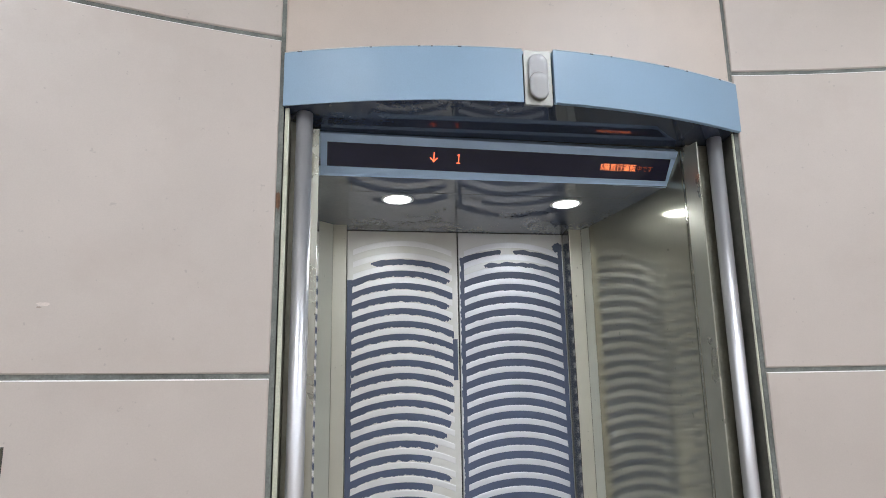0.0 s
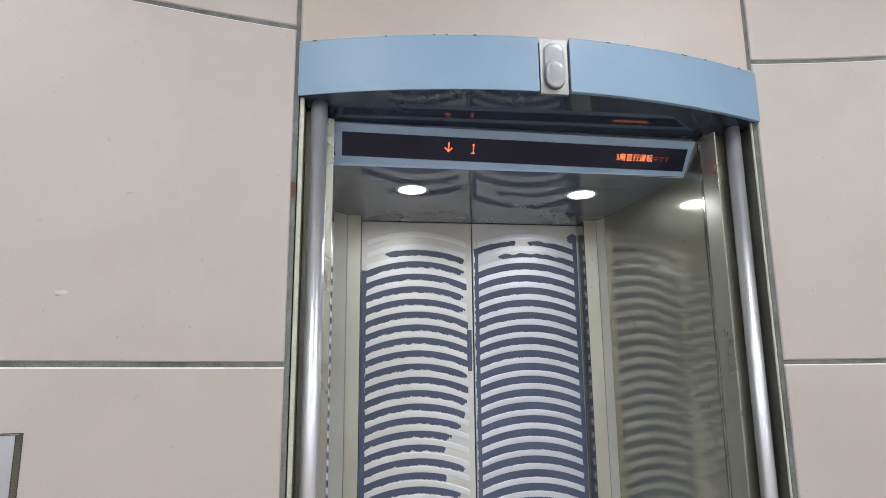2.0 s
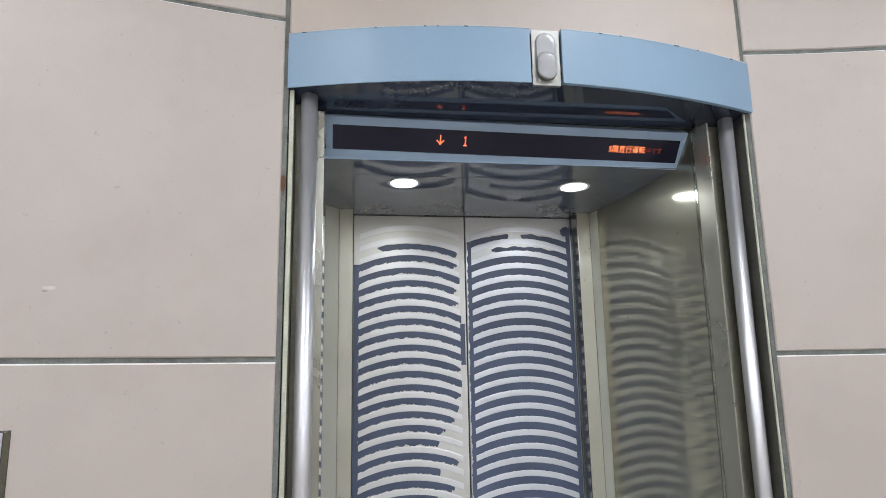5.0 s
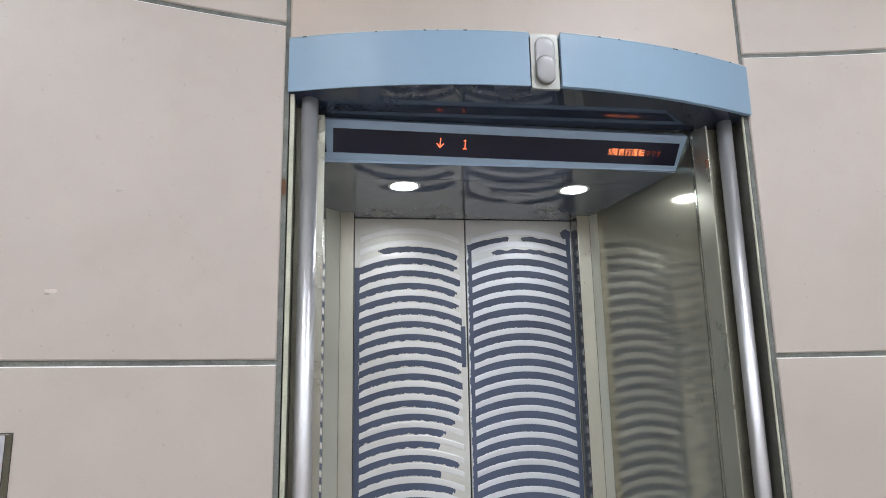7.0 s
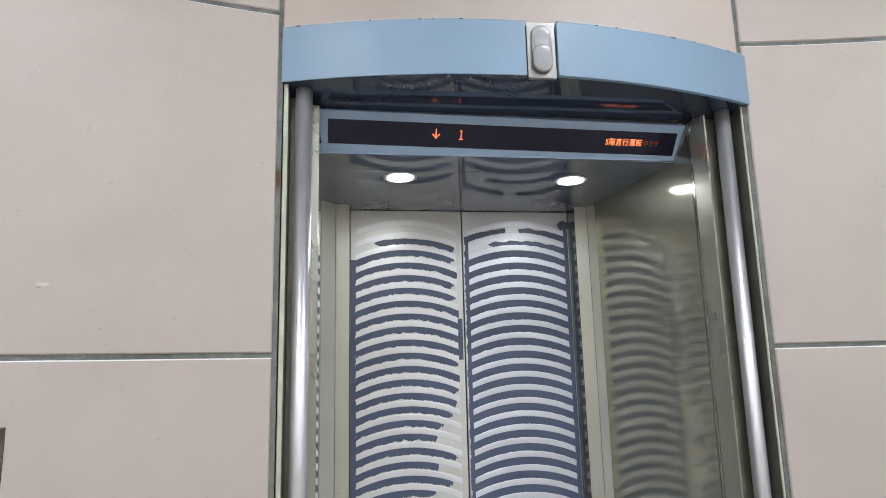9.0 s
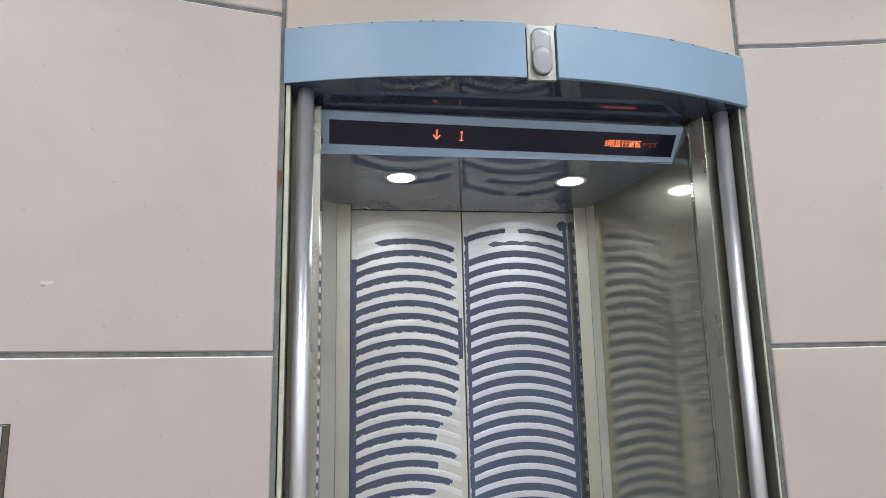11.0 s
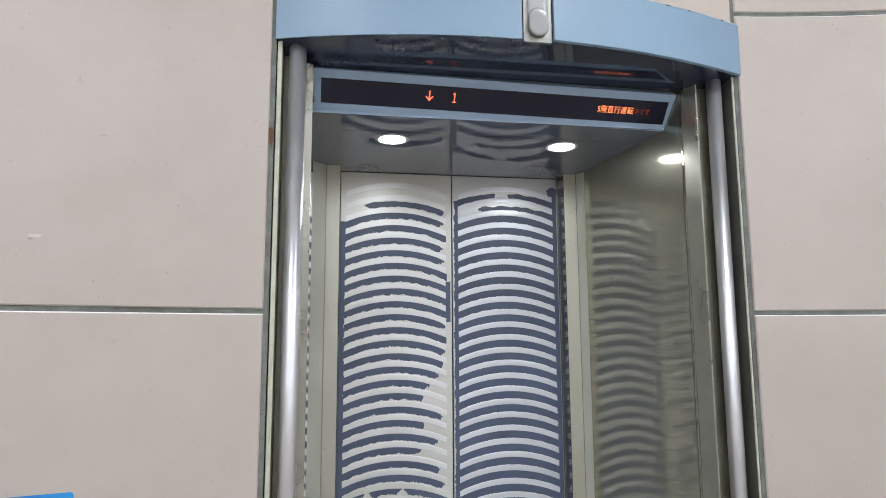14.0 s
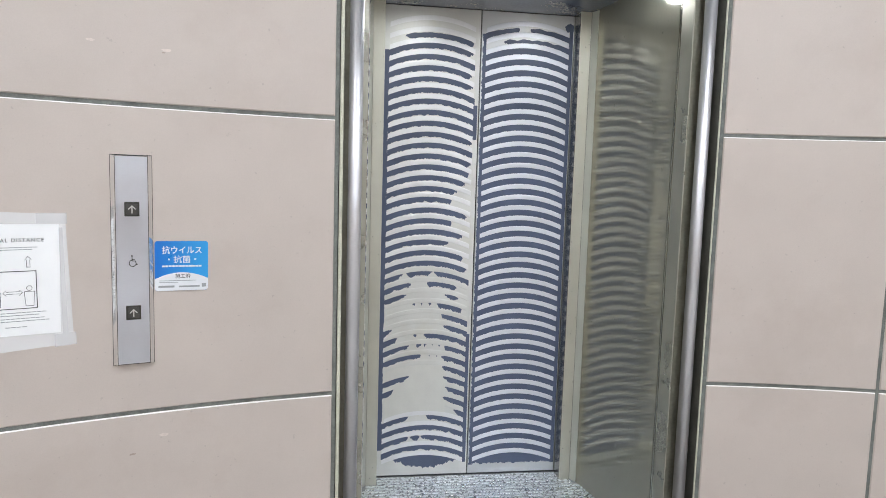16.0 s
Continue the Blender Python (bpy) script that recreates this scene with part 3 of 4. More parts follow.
def capsule(w, y0, y1, zlow, zhigh):
    """A low domed lens with a rounded rim."""
    bm = bmesh.new()
    pts = [(w * math.cos(math.pi * i / 20), y1 - w + w * math.sin(math.pi * i / 20)) for i in range(21)]
    pts += [(-w * math.cos(math.pi * i / 20), y0 + w - w * math.sin(math.pi * i / 20)) for i in range(21)]
    cy = (y0 + y1) / 2
    rows = []
    for f, z in ((1.0, zlow), (0.99, zhigh - 0.0035), (0.95, zhigh - 0.001), (0.88, zhigh), (0.6, zhigh + 0.0006), (0.25, zhigh + 0.0008)):
        rows.append([bm.verts.new((x - (1 - f) * w * (x / w), y - (1 - f) * (y - cy) * (w / ((y1 - y0) / 2)) ** 0.4, z)) for x, y in pts])
    for lo, hi in zip(rows, rows[1:]):
        for i in range(len(pts)):
            bm.faces.new((lo[i], lo[(i + 1) % len(pts)], hi[(i + 1) % len(pts)], hi[i]))
    bm.faces.new(rows[-1])
    return bm


def bowl(w, y0, y1, deep, n=40):
    """A shallow dished reflector with a capsule outline."""
    bm = bmesh.new()
    pts = [(w * math.cos(math.pi * i / (n // 2)), y1 - w + w * math.sin(math.pi * i / (n // 2))) for i in range(n // 2 + 1)]
    pts += [(-w * math.cos(math.pi * i / (n // 2)), y0 + w - w * math.sin(math.pi * i / (n // 2))) for i in range(n // 2 + 1)]
    cy = (y0 + y1) / 2
    rows = [[bm.verts.new((x * f, cy + (y - cy) * f, 0.0006 + deep * f ** 3)) for x, y in pts] for f in (1.0, 0.85, 0.65, 0.4, 0.15)]
    for lo, hi in zip(rows, rows[1:]):
        for i in range(len(pts)):
            bm.faces.new((lo[i], lo[(i + 1) % len(pts)], hi[(i + 1) % len(pts)], hi[i]))
    bm.faces.new(rows[-1])
    return bm


part("upper_reflector", bowl(0.0262, -0.028, 0.0672, 0.0035), LENS_BED, lantern, smooth=True)
part("upper_lens", capsule(0.0270, -0.030, 0.068, 0.0004, 0.0090), LENS, lantern, "clear domed lens", True)
part("lens_rim", capsule(0.0270, -0.0665, 0.0135, 0.0002, 0.0118), DARK_STEEL, lantern, "dark edge between the lenses")
part("lower_reflector", bowl(0.0255, -0.0655, 0.0105, 0.0045), LENS_BED, lantern, smooth=True)
part("lower_lens", capsule(0.0262, -0.066, 0.0110, 0.0006, 0.0150), LENS, lantern, "clear domed lens", True)

# ---------------------------------------------------------------- floor indicator
v_up = Vector((0, -0.075, 0.097)).normalized()
n_out = Vector((0, -v_up.z, v_up.y))
face = Matrix((Vector((1, 0, 0)), v_up, n_out)).transposed().to_4x4()
face.translation = (0.0495, -0.6125, 2.1735)
face = face @ Matrix.Rotation(radians(-0.75), 4, "Z")
indicator = holder("floor_indicator", "slanted black floor indicator with pale blue frame and orange signs", "floor indicator", face)
W2, W3, DW0, DW1, DH0, DH1 = 0.543, 0.544, -0.525, 0.527, -0.0365, 0.0360
part("display", box(DW0, DW1, DH0, DH1, -0.02, -0.003), BLACK_GLASS, indicator, "black display glass")
part("frame_top", box(-W2 - 0.002, W3, DH1, 0.0618, -0.03, 0.0, 0.0015), FRAME_PAINT, indicator)
part("frame_bottom", box(-W2, W3, -0.0575, DH0, -0.03, 0.0, 0.0015), FRAME_PAINT, indicator)
part("frame_end", box(-W2, DW0, DH0 + 0.0002, DH1 - 0.0002, -0.03, -0.0005), FRAME_PAINT, indicator)
part("frame_end", box(DW1, W3, DH0 + 0.0002, DH1 - 0.0002, -0.03, -0.0005), FRAME_PAINT, indicator)
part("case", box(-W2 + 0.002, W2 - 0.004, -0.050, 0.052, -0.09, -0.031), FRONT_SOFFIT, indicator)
part("down_arrow", strokes([(-0.2145, 0.0175, -0.2145, -0.0085), (-0.2145, -0.0085, -0.2240, 0.002), (-0.2145, -0.0085, -0.2050, 0.002)], 0.0034, -0.0028, 0.0006), LED, indicator, "lit orange down arrow")
part("floor_number", strokes([(-0.140, 0.0165, -0.140, -0.0100), (-0.140, 0.0165, -0.1440, 0.0140), (-0.1445, -0.0100, -0.1355, -0.0100)], 0.0028, -0.0028, 0.0006), LED, indicator, "lit orange number 1")
lettering("message", "5階直行運転", 0.116, 0.0225, LED_TEXT, indicator, pose(0.3615, 0.0015, -0.0022), label="lit orange Japanese message")
lettering("message_end", "中です", 0.050, 0.020, LED_DIM, indicator, pose(0.4485, 0.0005, -0.0022), label="fading orange end of the message")

# ---------------------------------------------------------------- lift doors
DOOR_TOP, DOOR_LOW, DOOR_W = 2.118, 0.010, 0.4205
RIB_Z0, RIB_STEP, RIB_W, RIB_HALF, RIB_R = 0.114, 0.04742, 0.0215, 0.1865, 0.47


def sag(u):
    return RIB_R - math.sqrt(RIB_R * RIB_R - u * u)


def rib_mesh(steel, begin=-RIB_HALF):
    """A bowed raised steel rib with rolled edges and rounded ends."""
    bm = bmesh.new()
    n = 24
    rows = []
    for i in range(n + 1):
        u = begin + (RIB_HALF - begin) * i / n
        end = 0.35 if i in (0, n) else 1.0
        row = []
        for f, h in ((-0.5, 0.0), (-0.47, 0.45), (-0.42, 0.80), (-0.30, 0.95), (0.0, 1.0), (0.30, 0.95), (0.42, 0.80), (0.47, 0.45), (0.5, 0.0)):
            row.append(bm.verts.new((u, -0.0007 * h * end, -sag(u) + f * RIB_W)))
        rows.append(row)
    for a, b in zip(rows, rows[1:]):
        for k in range(8):
            bm.faces.new((a[k], a[k + 1], b[k + 1], b[k]))
    return mesh_of("rib", bm, steel, True)


RIB, RUBBED_RIB, WORN_RIB, GROUND_RIB = rib_mesh(RIB_STEEL), rib_mesh(RUBBED_STEEL), rib_mesh(WORN_STEEL), rib_mesh(WORN_STEEL, 0.100)


def rough_line(u, k, seed, size):
    """Ragged offset of a flaking paint edge."""
    a = noise.noise(Vector((u * 45, k * 3.7, seed))) + 0.7 * noise.noise(Vector((u * 150, k * 5.1, seed + 9))) + 0.5 * noise.noise(Vector((u * 420, k * 2.3, seed + 5)))
    return size * (0.40 + 1.05 * a)


def paint_band(k, u0, u1, seed, ragged, thin=0.0, under=0.0, grow=0.0):
    """What is left of the blue paint between two ribs, from u0 to u1; grow widens it for the primer below."""
    bm = bmesh.new()
    n = max(5, int((u1 - u0) / 0.0015))
    y = -0.0005 if not grow else -0.0003
    prev = None
    for i in range(n + 1):
        u = u0 + (u1 - u0) * i / n
        top = RIB_Z0 + RIB_STEP * k - sag(u) - RIB_W / 2 + 0.0004
        low = RIB_Z0 + RIB_STEP * (k - 1) - sag(u) + RIB_W / 2 - 0.0004
        if k == 0:
            low = 0.052 + rough_line(u, 0, seed, 0.008)
            if seed == 2.0:
                low = 0.040 + 0.040 * ((u - 0.012) / 0.150) ** 2 + rough_line(u, 0, seed, 0.006)
        low += max(-0.0012, rough_line(u, k, seed, ragged))
        low += under * (1 - (u / 0.19) ** 2) * max(0.0, 0.7 + 0.9 * noise.noise(Vector((u * 24, k, seed))))
        top -= thin * (1 - (u / 0.19) ** 2) * (0.7 + 0.6 * noise.noise(Vector((u * 30, k, seed))))
        fade = 1.0
        if u0 > -0.186:
            fade = min(fade, (u - u0) / (0.004 + 0.026 * (k * 0.37 % 1)) + 0.2)
        if u1 < 0.186:
            fade = min(fade, (u1 - u) / (0.004 + 0.026 * (k * 0.61 % 1)) + 0.2)
        fade = max(0.05, min(1.0, fade + (0.45 * noise.noise(Vector((u * 170, k, seed + 3))) if fade < 0.999 else 0.0)))
        half = max(0.0004, (top - low) / 2 * fade)
        mid = top - half - 0.6 * (k * 0.29 % 1) * ((top - low) / 2 - half)
        edge = grow * max(0.0, 0.6 + 1.2 * noise.noise(Vector((u * 90, k, seed + 31))))
        row = [bm.verts.new((u, y, mid + half + edge * 0.4)), bm.verts.new((u, y, mid - half - edge)), bm.verts.new((u, -0.0001, mid - half - edge)), bm.verts.new((u, -0.0001, mid + half + edge * 0.4))]
        if prev:
            bm.faces.new((prev[0], prev[1], row[1], row[0]))
            bm.faces.new((prev[1], prev[2], row[2], row[1]))
            bm.faces.new((prev[3], prev[0], row[0], row[3]))
        prev = row
    return bm


def paint_border(u0, u1, z0, z1, seed, ragged, inner):
    """An upright painted edge; inner is +1 where the ragged side is at u1, -1 at u0."""
    bm = bmesh.new()
    n = max(6, int((z1 - z0) / 0.006))
    prev = None
    for i in range(n + 1):
        z = z0 + (z1 - z0) * i / n
        r = max(-0.001, rough_line(z, 1, seed, ragged))
        a, b = (u0, u1 - r) if inner > 0 else (u0 + r, u1)
        row = [bm.verts.new((a, -0.0006, z)), bm.verts.new((b, -0.0006, z)), bm.verts.new((a, -0.0001, z)), bm.verts.new((b, -0.0001, z))]
        if prev:
            bm.faces.new((prev[0], row[0], row[1], prev[1]))
            bm.faces.new((prev[0], prev[2], row[2], row[0]))
            bm.faces.new((prev[1], row[1], row[3], prev[3]))
        prev = row
    return bm


def lift_door(x, label, steel, bare=()):
    door = holder("lift_door", label, "lift door", pose(x, 0.0, 0.0), "lift doors")
    part("door_panel", box(-DOOR_W / 2 + 0.0020, DOOR_W / 2 - 0.0020, 0.0, 0.035, DOOR_LOW, DOOR_TOP, 0.0015), steel, door)
    for k in range(42):
        part("rib", GROUND_RIB if bare and 5 <= k <= 8 else (WORN_RIB if k in bare else (RUBBED_RIB if bare else RIB)), None, door, at=pose(0, 0, RIB_Z0 + RIB_STEP * k))
    return door


# stretches of paint that are left between the ribs of the worn leaf
E = 0.190
KEPT = {40: ((-0.120, 0.180),), 39: ((-E, 0.178),), 38: ((-E, 0.187),), 37: ((-E, 0.174),), 36: ((-E, 0.180),), 31: ((-E, 0.184),),
        30: ((-E, 0.187),), 29: ((-E, 0.182),), 28: ((-E, 0.174),), 27: ((-E, 0.157),), 26: ((-E, 0.124),), 25: ((-E, 0.101),),
        24: ((-E, 0.171),), 23: ((-E, 0.103),), 22: ((-E, 0.153),), 21: ((-E, 0.092),), 20: ((-E, 0.159),), 19: ((-E, 0.178),),
        18: ((-E, -0.109), (-0.093, 0.024), (0.030, E)), 17: ((-E, -0.072), (0.000, 0.135)), 16: ((-E, -0.092), (0.082, 0.145)),
        15: ((-0.062, -0.050), (-0.026, -0.018), (0.010, 0.022), (0.048, 0.162)), 14: ((0.070, E),), 13: ((-E, -0.152), (0.078, E)),
        12: ((-E, -0.128), (-0.055, -0.040), (-0.008, E)), 11: ((-E, -0.074), (-0.040, -0.018), (-0.006, 0.006), (0.030, 0.036), (0.060, 0.068), (0.088, E)),
        10: ((-E, -0.019), (0.018, 0.023), (0.052, 0.056), (0.074, E)), 9: ((0.080, E),), 8: ((-E, -0.070), (0.086, E)),
        7: ((-E, -0.140), (0.097, E)), 6: ((0.088, E),), 5: ((0.140, E),), 4: ((-E, -0.070), (0.012, E)),
        2: ((-E, -0.068), (-0.058, -0.015), (-0.010, E)), 0: ((-0.138, 0.160),)}
worn = lift_door((DOOR_L + DOOR_M) / 2, "closed steel lift door leaf with bowed ribs, its slate blue paint badly flaked", WORN_STEEL, range(9, 19))
for k in range(41):
    for u0, u1 in KEPT.get(k, ((-E, E),)):
        thin = 0.007 if 4 <= k <= 18 else (0.003 if k < 40 else 0.006)
        rag, over = (0.0042 if k > 18 else 0.0062), (0.006 if k == 40 else 0.0)
        part("paint_band", paint_band(k, u0, u1, 2.0, rag, over, thin if 0 < k < 40 else 0.0), PAINT, worn)
        part("primer_edge", paint_band(k, u0, u1, 2.0, rag, over, thin if 0 < k < 40 else 0.0, 0.0016), PRIMER, worn)


def bare_patch(z0, z1, u0, u1, seed):
    """A smooth pale area where paint and ribs are worn away, bowed like the ribs."""
    bm = bmesh.new()
    rows = []
    for j in range(61):
        z = z0 + (z1 - z0) * j / 60
        end = u1 + 0.016 * noise.noise(Vector((0.0, z * 60, seed))) + 0.007 * noise.noise(Vector((0.0, z * 260, seed)))
        begin = u0 + 0.004 * noise.noise(Vector((3.0, z * 90, seed)))
        row = []
        for i in range(49):
            u = begin + (end - begin) * i / 48
            edge = 0.0
            if j in (0, 60):
                edge = 0.010 * noise.noise(Vector((u * 50, j, seed))) + 0.005 * noise.noise(Vector((u * 190, j, seed)))
            row.append(bm.verts.new((u, -0.00042, z - sag(u) + edge)))
        rows.append(row)
    for a, b in zip(rows, rows[1:]):
        for i in range(48):
            bm.faces.new((a[i], a[i + 1], b[i + 1], b[i]))
    return bm


part("bare_patch", bare_patch(0.292, 0.528, -0.193, 0.096, 8.0), PRIMER, worn, "smooth pale worn patch")
part("paint_border", paint_border(-0.2075, -0.1875, 0.130, 1.915, 4.0, 0.003, 1), PAINT, worn)
part("paint_border", paint_border(0.1850, 0.2030, 1.545, 1.695, 5.0, 0.003, -1), PAINT, worn)
part("paint_border", paint_border(0.1855, 0.2015, 0.065, 0.670, 6.0, 0.003, -1), PAINT, worn)

sound = lift_door((DOOR_M + DOOR_R) / 2, "closed steel lift door leaf with bowed ribs between slate blue painted bands", DOOR_STEEL)
RUBBED = {41: ((-E, -0.040), (0.008, E)), 40: ((-0.110, E),)}
for k in range(42):
    thin = {41: 0.013, 40: 0.016}.get(k, 0.0)
    for u0, u1 in RUBBED.get(k, ((-E, E),)):
        part("paint_band", paint_band(k, u0, u1, 12.0, 0.0011 if k < 32 else 0.0022, thin), PAINT, sound)
part("paint_border", paint_border(-0.2045, -0.1875, 0.050, 2.005, 14.0, 0.005, -1), PAINT, sound)
part("paint_border", paint_border(0.1875, 0.2040, 0.050, 2.040, 15.0, 0.002, -1), PAINT, sound)
blot = [(0.188 + 0.021 * (1 + 0.05 * math.sin(5 * a) + 0.08 * math.sin(9 * a + 1)) * math.cos(a), 2.050 + 0.019 * (1 + 0.05 * math.sin(5 * a) + 0.08 * math.sin(9 * a + 1)) * math.sin(a)) for a in [2 * math.pi * i / 40 for i in range(40)]]
blot = [(min(u, 0.206), z) for u, z in blot]
part("paint_blot", outline(blot, 0.0001, 0.0012), PAINT, sound, at=pose(0, 0, 0, 90))
# thin black strip stands in for the shadow line above the doors
part("head_shadow", box(DOOR_L, DOOR_R, -0.006, -0.001, SOFFIT_Z - 0.0020, SOFFIT_Z - 0.0002), BLACK, lining)
part("meeting_edge", box(DOOR_M - 0.0007, DOOR_M + 0.0007, 0.004, 0.03, 0.0, SOFFIT_Z), BLACK, lining)

# ---------------------------------------------------------------- sill: grooved metal floor plate of the recess
sill = holder("ribbed_sill", "worn glittering ribbed aluminium floor plate before the lift doors", "sill plate")
part("base_plate", prism([(-0.411, 0.03), (0.432, 0.03), (0.432, -0.0755), (0.482, -0.0755), (0.505, -0.122), (0.606, -0.655), (0.60, -0.70), (-0.51, -0.70), (-0.498, -0.67), (-0.507, -0.122), (-0.462, -0.0755), (-0.411, -0.0755)], -0.004, 0.001), SILL_BASE, sill)
for i in range(26):
    y = -0.014 - 0.0262 * i
    x0 = -0.408 if y > -0.074 else (-0.462 if y > -0.122 else -0.503)
    x1 = 0.429 if y > -0.074 else (0.478 if y > -0.122 else 0.503 + 0.1 * (-0.122 - y) / 0.53)
    part("sill_rib", box(x0, x1, y - 0.0085, y + 0.0085, 0.001, 0.0052, 0.0012, 1), SILL, sill)

# ---------------------------------------------------------------- call panel
call = holder("call_panel", "tall brushed steel call panel with two dark up buttons", "call panel", on_wall(-1.1650, 1.105))
bm = bmesh.new()
w, h, d, b = 0.0535, 0.3005, 0.013, 0.0102
low = [bm.verts.new((sx * w, sy * h, 0.0)) for sx, sy in ((-1, -1), (1, -1), (1, 1), (-1, 1))]
mid = [bm.verts.new((sx * w, sy * h, 0.003)) for sx, sy in ((-1, -1), (1, -1), (1, 1), (-1, 1))]
top = [bm.verts.new((sx * (w - b), sy * (h - 0.002), d)) for sx, sy in ((-1, -1), (1, -1), (1, 1), (-1, 1))]
for p, q in ((low, mid), (mid, top)):
    for i in range(4):
        bm.faces.new((p[i], p[(i + 1) % 4], q[(i + 1) % 4], q[i]))
bm.faces.new(top)
part("case", bm, MIRROR_STEEL, call, "mirror polished slanting case edges")
part("face_plate", box(-0.0414, 0.0414, -0.2975, 0.2975, d, d + 0.0012, 0.0004, 1), PLATE_STEEL, call, "brushed steel face plate")
part("edge_line", bars([(-0.0432, -0.0418, -0.298, 0.298), (0.0418, 0.0432, -0.298, 0.298), (-0.0433, 0.0433, 0.2984, 0.2998), (-0.0433, 0.0433, -0.2998, -0.2984)], d, 0.0008), BLACK, call)
# black bars on the wall paint a shadow line round the case
part("shadow_line", bars([(-0.0548, -0.0536, -0.302, 0.302), (0.0536, 0.0548, -0.302, 0.302), (-0.0535, 0.0535, 0.3006, 0.302), (-0.0535, 0.0535, -0.302, -0.3006)], 0.0, 0.0014), BLACK, call, "black strips drawn as the shadow line round the case")
for cy in (0.149, -0.148):
    button = part("button", box(-0.0195, 0.0195, cy - 0.0205, cy + 0.0205, d, d + 0.0042, 0.0012), BUTTON, call, "dark square up button")
    part("button_face", box(-0.0145, 0.0145, cy - 0.0150, cy + 0.0150, d + 0.0042, d + 0.0056, 0.0012), BUTTON_FACE, button)
    part("arrow", strokes([(0, cy - 0.0105, 0, cy + 0.009), (0, cy + 0.009, -0.0085, cy + 0.0005), (0, cy + 0.009, 0.0085, cy + 0.0005)], 0.0030, d + 0.0056, 0.0005), ARROW_GREY, button, "grey up arrow")
arc = [(0.009 * math.cos(a) - 0.0005, 0.009 * math.sin(a) - 0.0055) for a in [radians(100 + 250 * i / 16) for i in range(17)]]
lines = [(*p, *q) for p, q in zip(arc, arc[1:])] + [(-0.002, 0.012, -0.0015, 0.0015), (-0.0015, 0.0015, 0.0065, 0.0010), (0.0065, 0.0010, 0.0095, -0.0095), (0.0095, -0.0095, 0.0125, -0.0085), (-0.0015, 0.0060, 0.0045, 0.0055)]
part("wheelchair_sign", strokes(lines, 0.0020, d + 0.0012, 0.0004), INK, call, "engraved wheelchair sign")
part("wheelchair_sign_dot", outline([(-0.002 + 0.0022 * math.cos(a), 0.0155 + 0.0022 * math.sin(a)) for a in [2 * math.pi * i / 12 for i in range(12)]], d + 0.0012, 0.0004), INK, call)

# ---------------------------------------------------------------- blue sticker
sticker = holder("notice_sticker", "square blue and white antivirus coating sticker with rounded corners", "sticker", on_wall(-1.040, 1.087, 0.0012) @ Matrix.Rotation(radians(-0.4), 4, "Z"))
part("backing", outline(rounded(0.1475, 0.147, 0.008), 0.0, 0.0006), STICKER_BLUE, sticker, "bright blue sheet")
hill = [(-0.0737 + 0.1474 * i / 24, -0.0385 + 0.019 * (1 - (2 * i / 24 - 1) ** 2)) for i in range(25)]
base = [(-0.0737, -0.066), (-0.0715, -0.071), (-0.066, -0.0733), (0.066, -0.0733), (0.0715, -0.071), (0.0737, -0.066)]
part("white_field", outline(base + hill[::-1], 0.0008, 0.0004), STICKER_WHITE, sticker, "white curved lower field")
lettering("title", "抗ウイルス", 0.110, 0.024, STICKER_WHITE, sticker, pose(0.001, 0.047, 0.0013), weight=0.02, label="white Japanese title")
lettering("title", "・抗菌・", 0.078, 0.023, STICKER_WHITE, sticker, pose(0.001, 0.0195, 0.0013), weight=0.012, label="white Japanese title")
part("name_bar", bars([(-0.054 + 0.0092 * i, -0.0460 + 0.0092 * i, -0.0032, 0.0018) for i in range(12)], 0.0008, 0.0004), STICKER_WHITE, sticker)
lettering("status", "施工済", 0.042, 0.0135, INK, sticker, pose(0.003, -0.0300, 0.0018), weight=0.008, label="dark Japanese status words")
part("small_print", bars([(-0.062, 0.040, -0.0445, -0.0428), (-0.062, -0.010, -0.0495, -0.0478), (-0.064, -0.020, -0.0640, -0.0580), (-0.008, 0.050, -0.0640, -0.0590), (0.056, 0.068, -0.0640, -0.0530)], 0.0013, 0.0003), PALE_INK, sticker)

# ---------------------------------------------------------------- taped paper notice
notice = holder("paper_notice", "white printed paper notice under clear film, taped to the wall", "notice", on_wall(-1.438, 1.061, 0.001) @ Matrix.Rotation(radians(0.6), 4, "Z"))


def bent(bm):
    """Bends a flat sheet to the round wall."""
    bmesh.ops.subdivide_edges(bm, edges=[e for e in bm.edges if abs(e.verts[0].co.x - e.verts[1].co.x) > 0.08], cuts=8)
    for v in bm.verts:
        v.co.z += v.co.x ** 2 / (2 * HALL_R)
    return bm


part("film", bent(outline([(-0.150, -0.200), (0.139, -0.184), (0.128, 0.176), (-0.150, 0.190)], 0.0, 0.0003)), FILM, notice, "cloudy clear film with a wide margin")
part("sheet", bent(outline([(-0.108, -0.150), (0.108, -0.150), (0.113, 0.150), (-0.108, 0.152)], 0.0012, 0.0003)), PAPER, notice, "white paper sheet")
part("tape", outline([(0.060, 0.152), (0.132, 0.150), (0.132, 0.180), (0.060, 0.180)], 0.0030, 0.0002), TAPE, notice)
part("tape", outline([(0.092, -0.155), (0.144, -0.152), (0.146, -0.187), (0.092, -0.190)], 0.0030, 0.0002), TAPE, notice)
part("tape", outline([(0.112, -0.16), (0.126, -0.16), (0.121, 0.14), (0.112, 0.14)], 0.0030, 0.0002), TAPE, notice)
lettering("heading", "SOCIAL DISTANCE", 0.136, 0.0098, INK, notice, pose(0.0085, 0.108, 0.0028), 1.25, weight=0.01, label="grey printed heading")
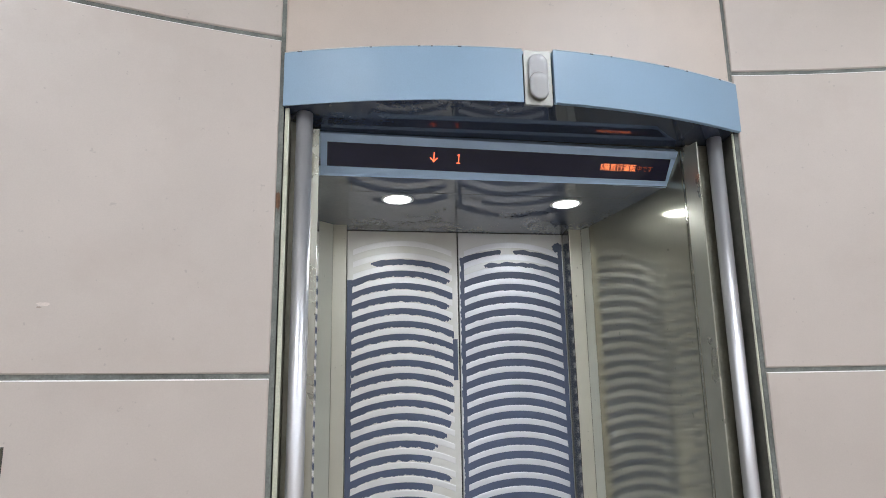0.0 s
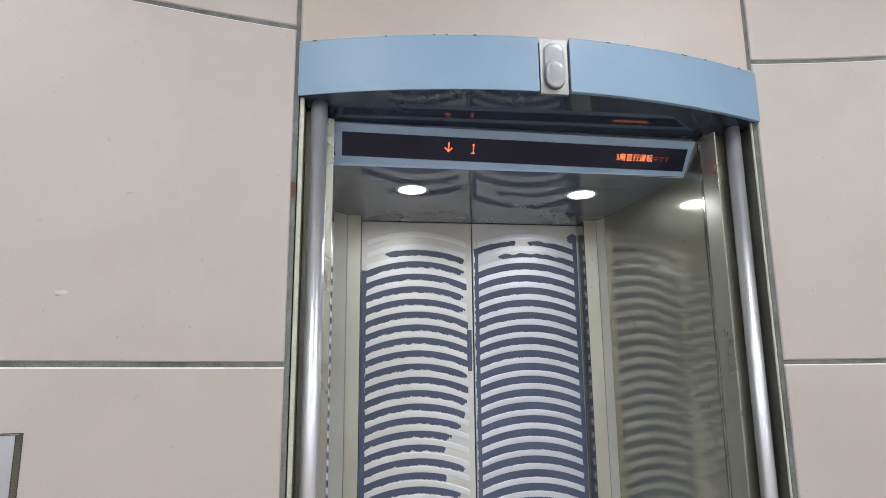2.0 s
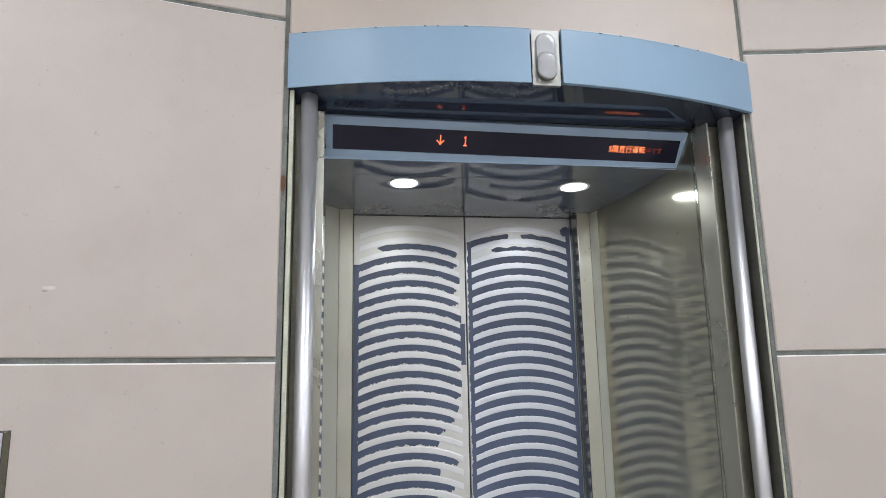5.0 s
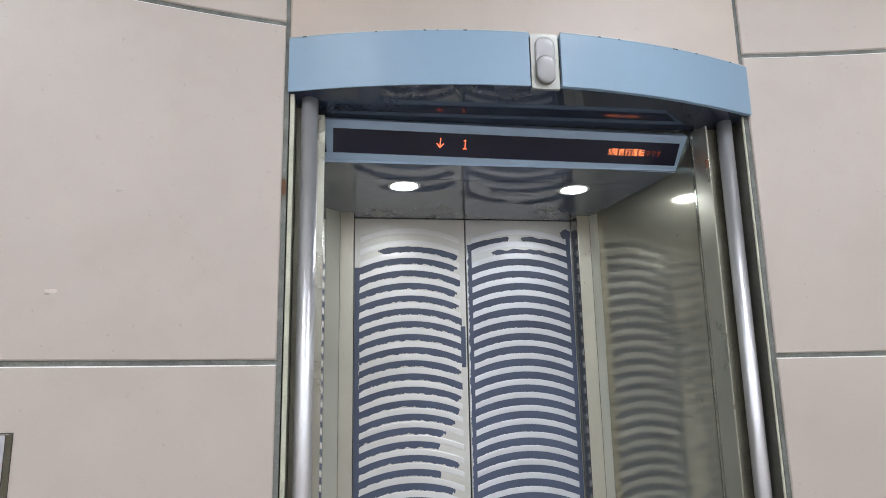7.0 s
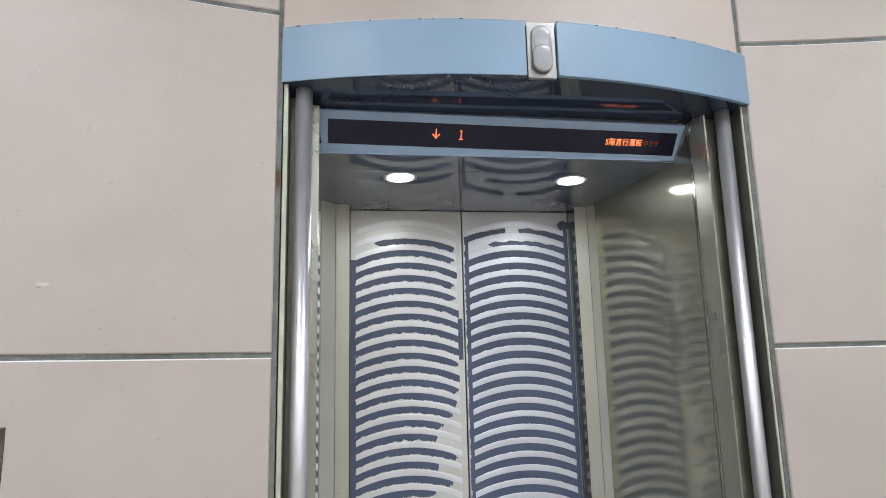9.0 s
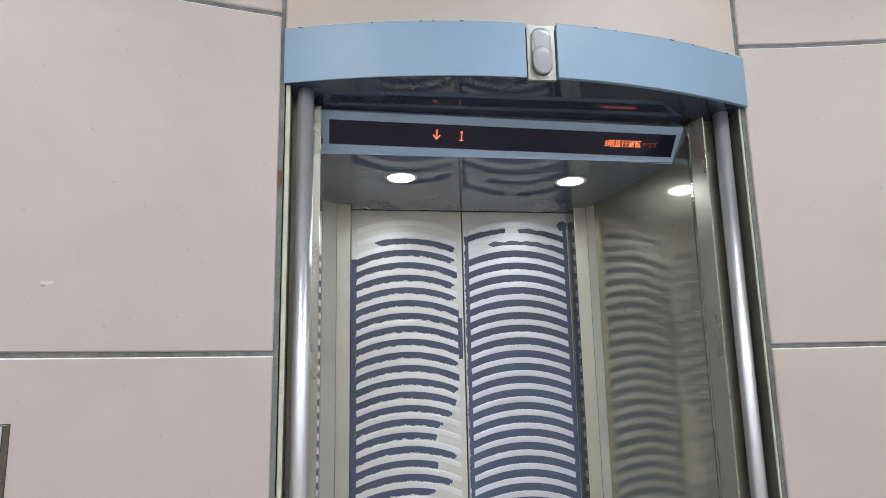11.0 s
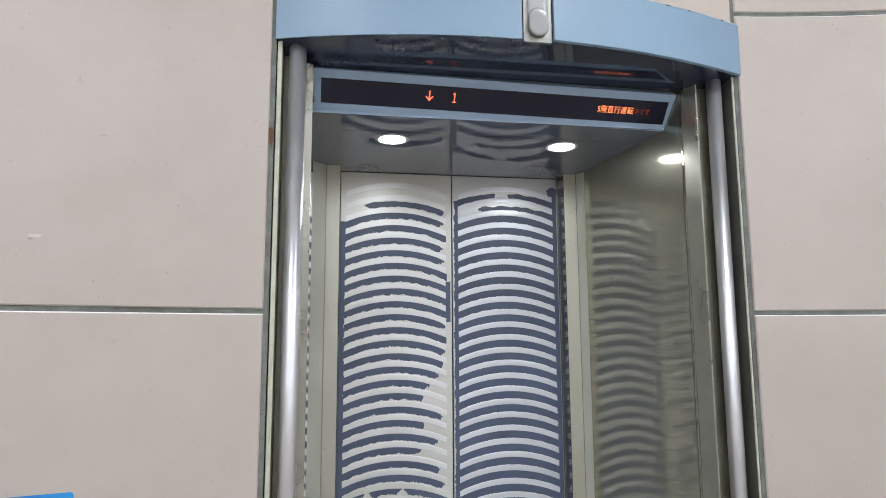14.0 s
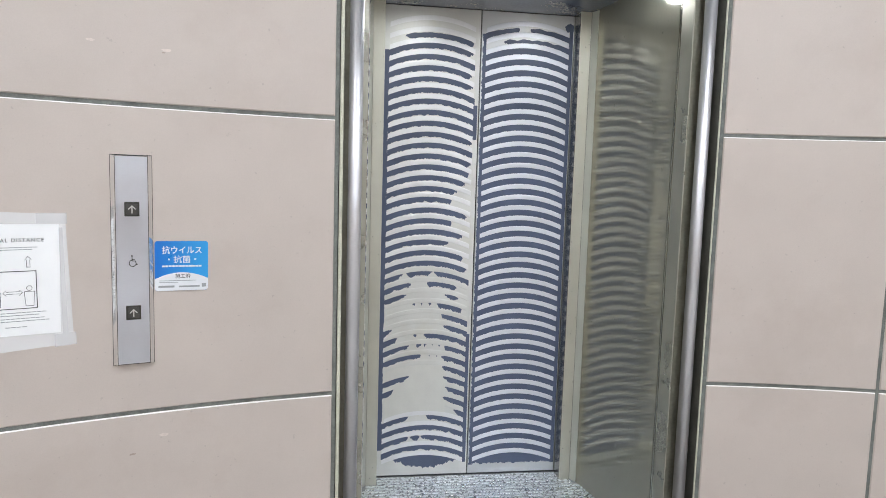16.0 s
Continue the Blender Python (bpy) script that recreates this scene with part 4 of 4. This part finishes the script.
for x0, x1, y in ((-0.06, 0.062, 0.0885), (-0.06, 0.050, 0.0825), (-0.075, 0.076, -0.0875), (-0.075, 0.060, -0.0945), (-0.075, 0.072, -0.1035), (-0.075, 0.085, -0.1105), (-0.02, 0.030, -0.1265)):
    n = int((x1 - x0) / 0.011)
    dashes = [(x0 + (x1 - x0) * i / n, x0 + (x1 - x0) * (i + 0.86) / n, y - 0.001, y + 0.001) for i in range(n)]
    tagged(part("text_bar", bars(dashes, 0.0020, 0.0003), PALE_INK, notice), kind="stuff")
part("box_outline", bars([(-0.056, 0.056, 0.0235, 0.0255), (-0.056, 0.056, -0.0775, -0.0755), (-0.056, -0.054, -0.0765, 0.0245), (0.054, 0.056, -0.0765, 0.0245)], 0.0022, 0.0003), INK, notice)
for lines in ([(0.034, 0.035, 0.034, 0.054), (0.042, 0.035, 0.042, 0.054), (0.034, 0.035, 0.042, 0.035), (0.030, 0.054, 0.038, 0.064), (0.046, 0.054, 0.038, 0.064)],
              [(-0.042, 0.044, -0.042, 0.064), (-0.034, 0.044, -0.034, 0.064), (-0.046, 0.044, -0.038, 0.035), (-0.030, 0.044, -0.038, 0.035)],
              [(-0.015, -0.030, 0.015, -0.030), (-0.015, -0.036, 0.015, -0.036), (-0.015, -0.026, -0.022, -0.033), (-0.015, -0.040, -0.022, -0.033), (0.015, -0.026, 0.022, -0.033), (0.015, -0.040, 0.022, -0.033)]):
    part("arrow_outline", strokes(lines, 0.0011, 0.0020, 0.0003), INK, notice)
for cx in (-0.038, 0.038):
    ring_pts = [(cx + 0.0065 * math.cos(2 * math.pi * i / 14), -0.022 + 0.0065 * math.sin(2 * math.pi * i / 14)) for i in range(15)]
    lines = [(*p, *q) for p, q in zip(ring_pts, ring_pts[1:])]
    lines += [(cx - 0.009, -0.070, cx - 0.012, -0.031), (cx + 0.009, -0.070, cx + 0.012, -0.031), (cx - 0.009, -0.070, cx + 0.009, -0.070), (cx - 0.012, -0.031, cx + 0.012, -0.031)]
    part("plain_shape", strokes(lines, 0.0011, 0.0020, 0.0003), INK, notice)

# ---------------------------------------------------------------- marks on the wall
def scuff(name, x, z, w, h, mat, label, seed):
    pts = []
    for i in range(18):
        a = 2 * math.pi * i / 18
        r = 1 + 0.5 * noise.noise(Vector((math.cos(a) * 2, math.sin(a) * 2, seed)))
        pts.append((w / 2 * r * math.cos(a), h / 2 * r * math.sin(a)))
    ob = part(name, outline(pts, 0.0, 0.0006), mat, at=on_wall(x, z, 0.0002), label=label)
    return tagged(ob, category="scuff mark")


SCUFF_PALE = material("pale_scuff", (0.68, 0.60, 0.54), 0.6, spread=0.08, scale=80, bump=0.1)
SCUFF_DARK = material("dark_scuff", (0.40, 0.33, 0.28), 0.6, spread=0.1, scale=80, bump=0.1)
scuff("rust_stain", -0.5935, 1.99, 0.011, 0.05, RUST, "brown rust stain in the wall joint", 7.0)
scuff("scuff_mark", -1.073, 1.705, 0.026, 0.008, SCUFF_PALE, "pale shallow scrape on the beige wall panel", 1.0)
scuff("scuff_mark", -1.080, 1.698, 0.010, 0.004, SCUFF_DARK, "small dark scratch on the beige wall panel", 2.0)
scuff("scuff_mark", -1.254, 1.713, 0.022, 0.007, SCUFF_PALE, "pale shallow scrape on the beige wall panel", 3.0)
scuff("scuff_mark", -1.092, 0.578, 0.026, 0.010, SCUFF_PALE, "pale shallow dent on the beige wall panel", 4.0)
scuff("scuff_mark", -1.173, 0.530, 0.018, 0.006, SCUFF_DARK, "small brownish scratch on the beige wall panel", 5.0)

# ---------------------------------------------------------------- wall panels, one by one
EDGES = [turn_of(x) for x in (-0.593, 0.7395, 1.333)]
STEP = 2 * math.asin(0.666 / HALL_R)
turns = [(EDGES[0], EDGES[1]), (EDGES[1], EDGES[2])]
a = EDGES[2]
END = EDGES[0] + 2 * math.pi
count = round((END - a) / STEP)
turns += [(a + (END - a) * i / count, a + (END - a) * (i + 1) / count) for i in range(count)]
g = GAP / 2 / HALL_R
for col, (a0, a1) in enumerate(turns):
    for row, (z0, z1) in enumerate(zip(JOINTS, JOINTS[1:])):
        lo, hi = z0 + (GAP / 2 if row else 0.0), z1 - (GAP / 2 if row < 3 else 0.0)
        if col == 0:
            if row < 3:
                continue
            lo = CANOPY_Z1 - 0.03
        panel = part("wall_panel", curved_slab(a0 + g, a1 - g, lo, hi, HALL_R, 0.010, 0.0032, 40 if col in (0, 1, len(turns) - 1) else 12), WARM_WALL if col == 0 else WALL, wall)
        panel.data.materials.append(LIT_EDGE)
        # only chamfers that face up take the painted highlight
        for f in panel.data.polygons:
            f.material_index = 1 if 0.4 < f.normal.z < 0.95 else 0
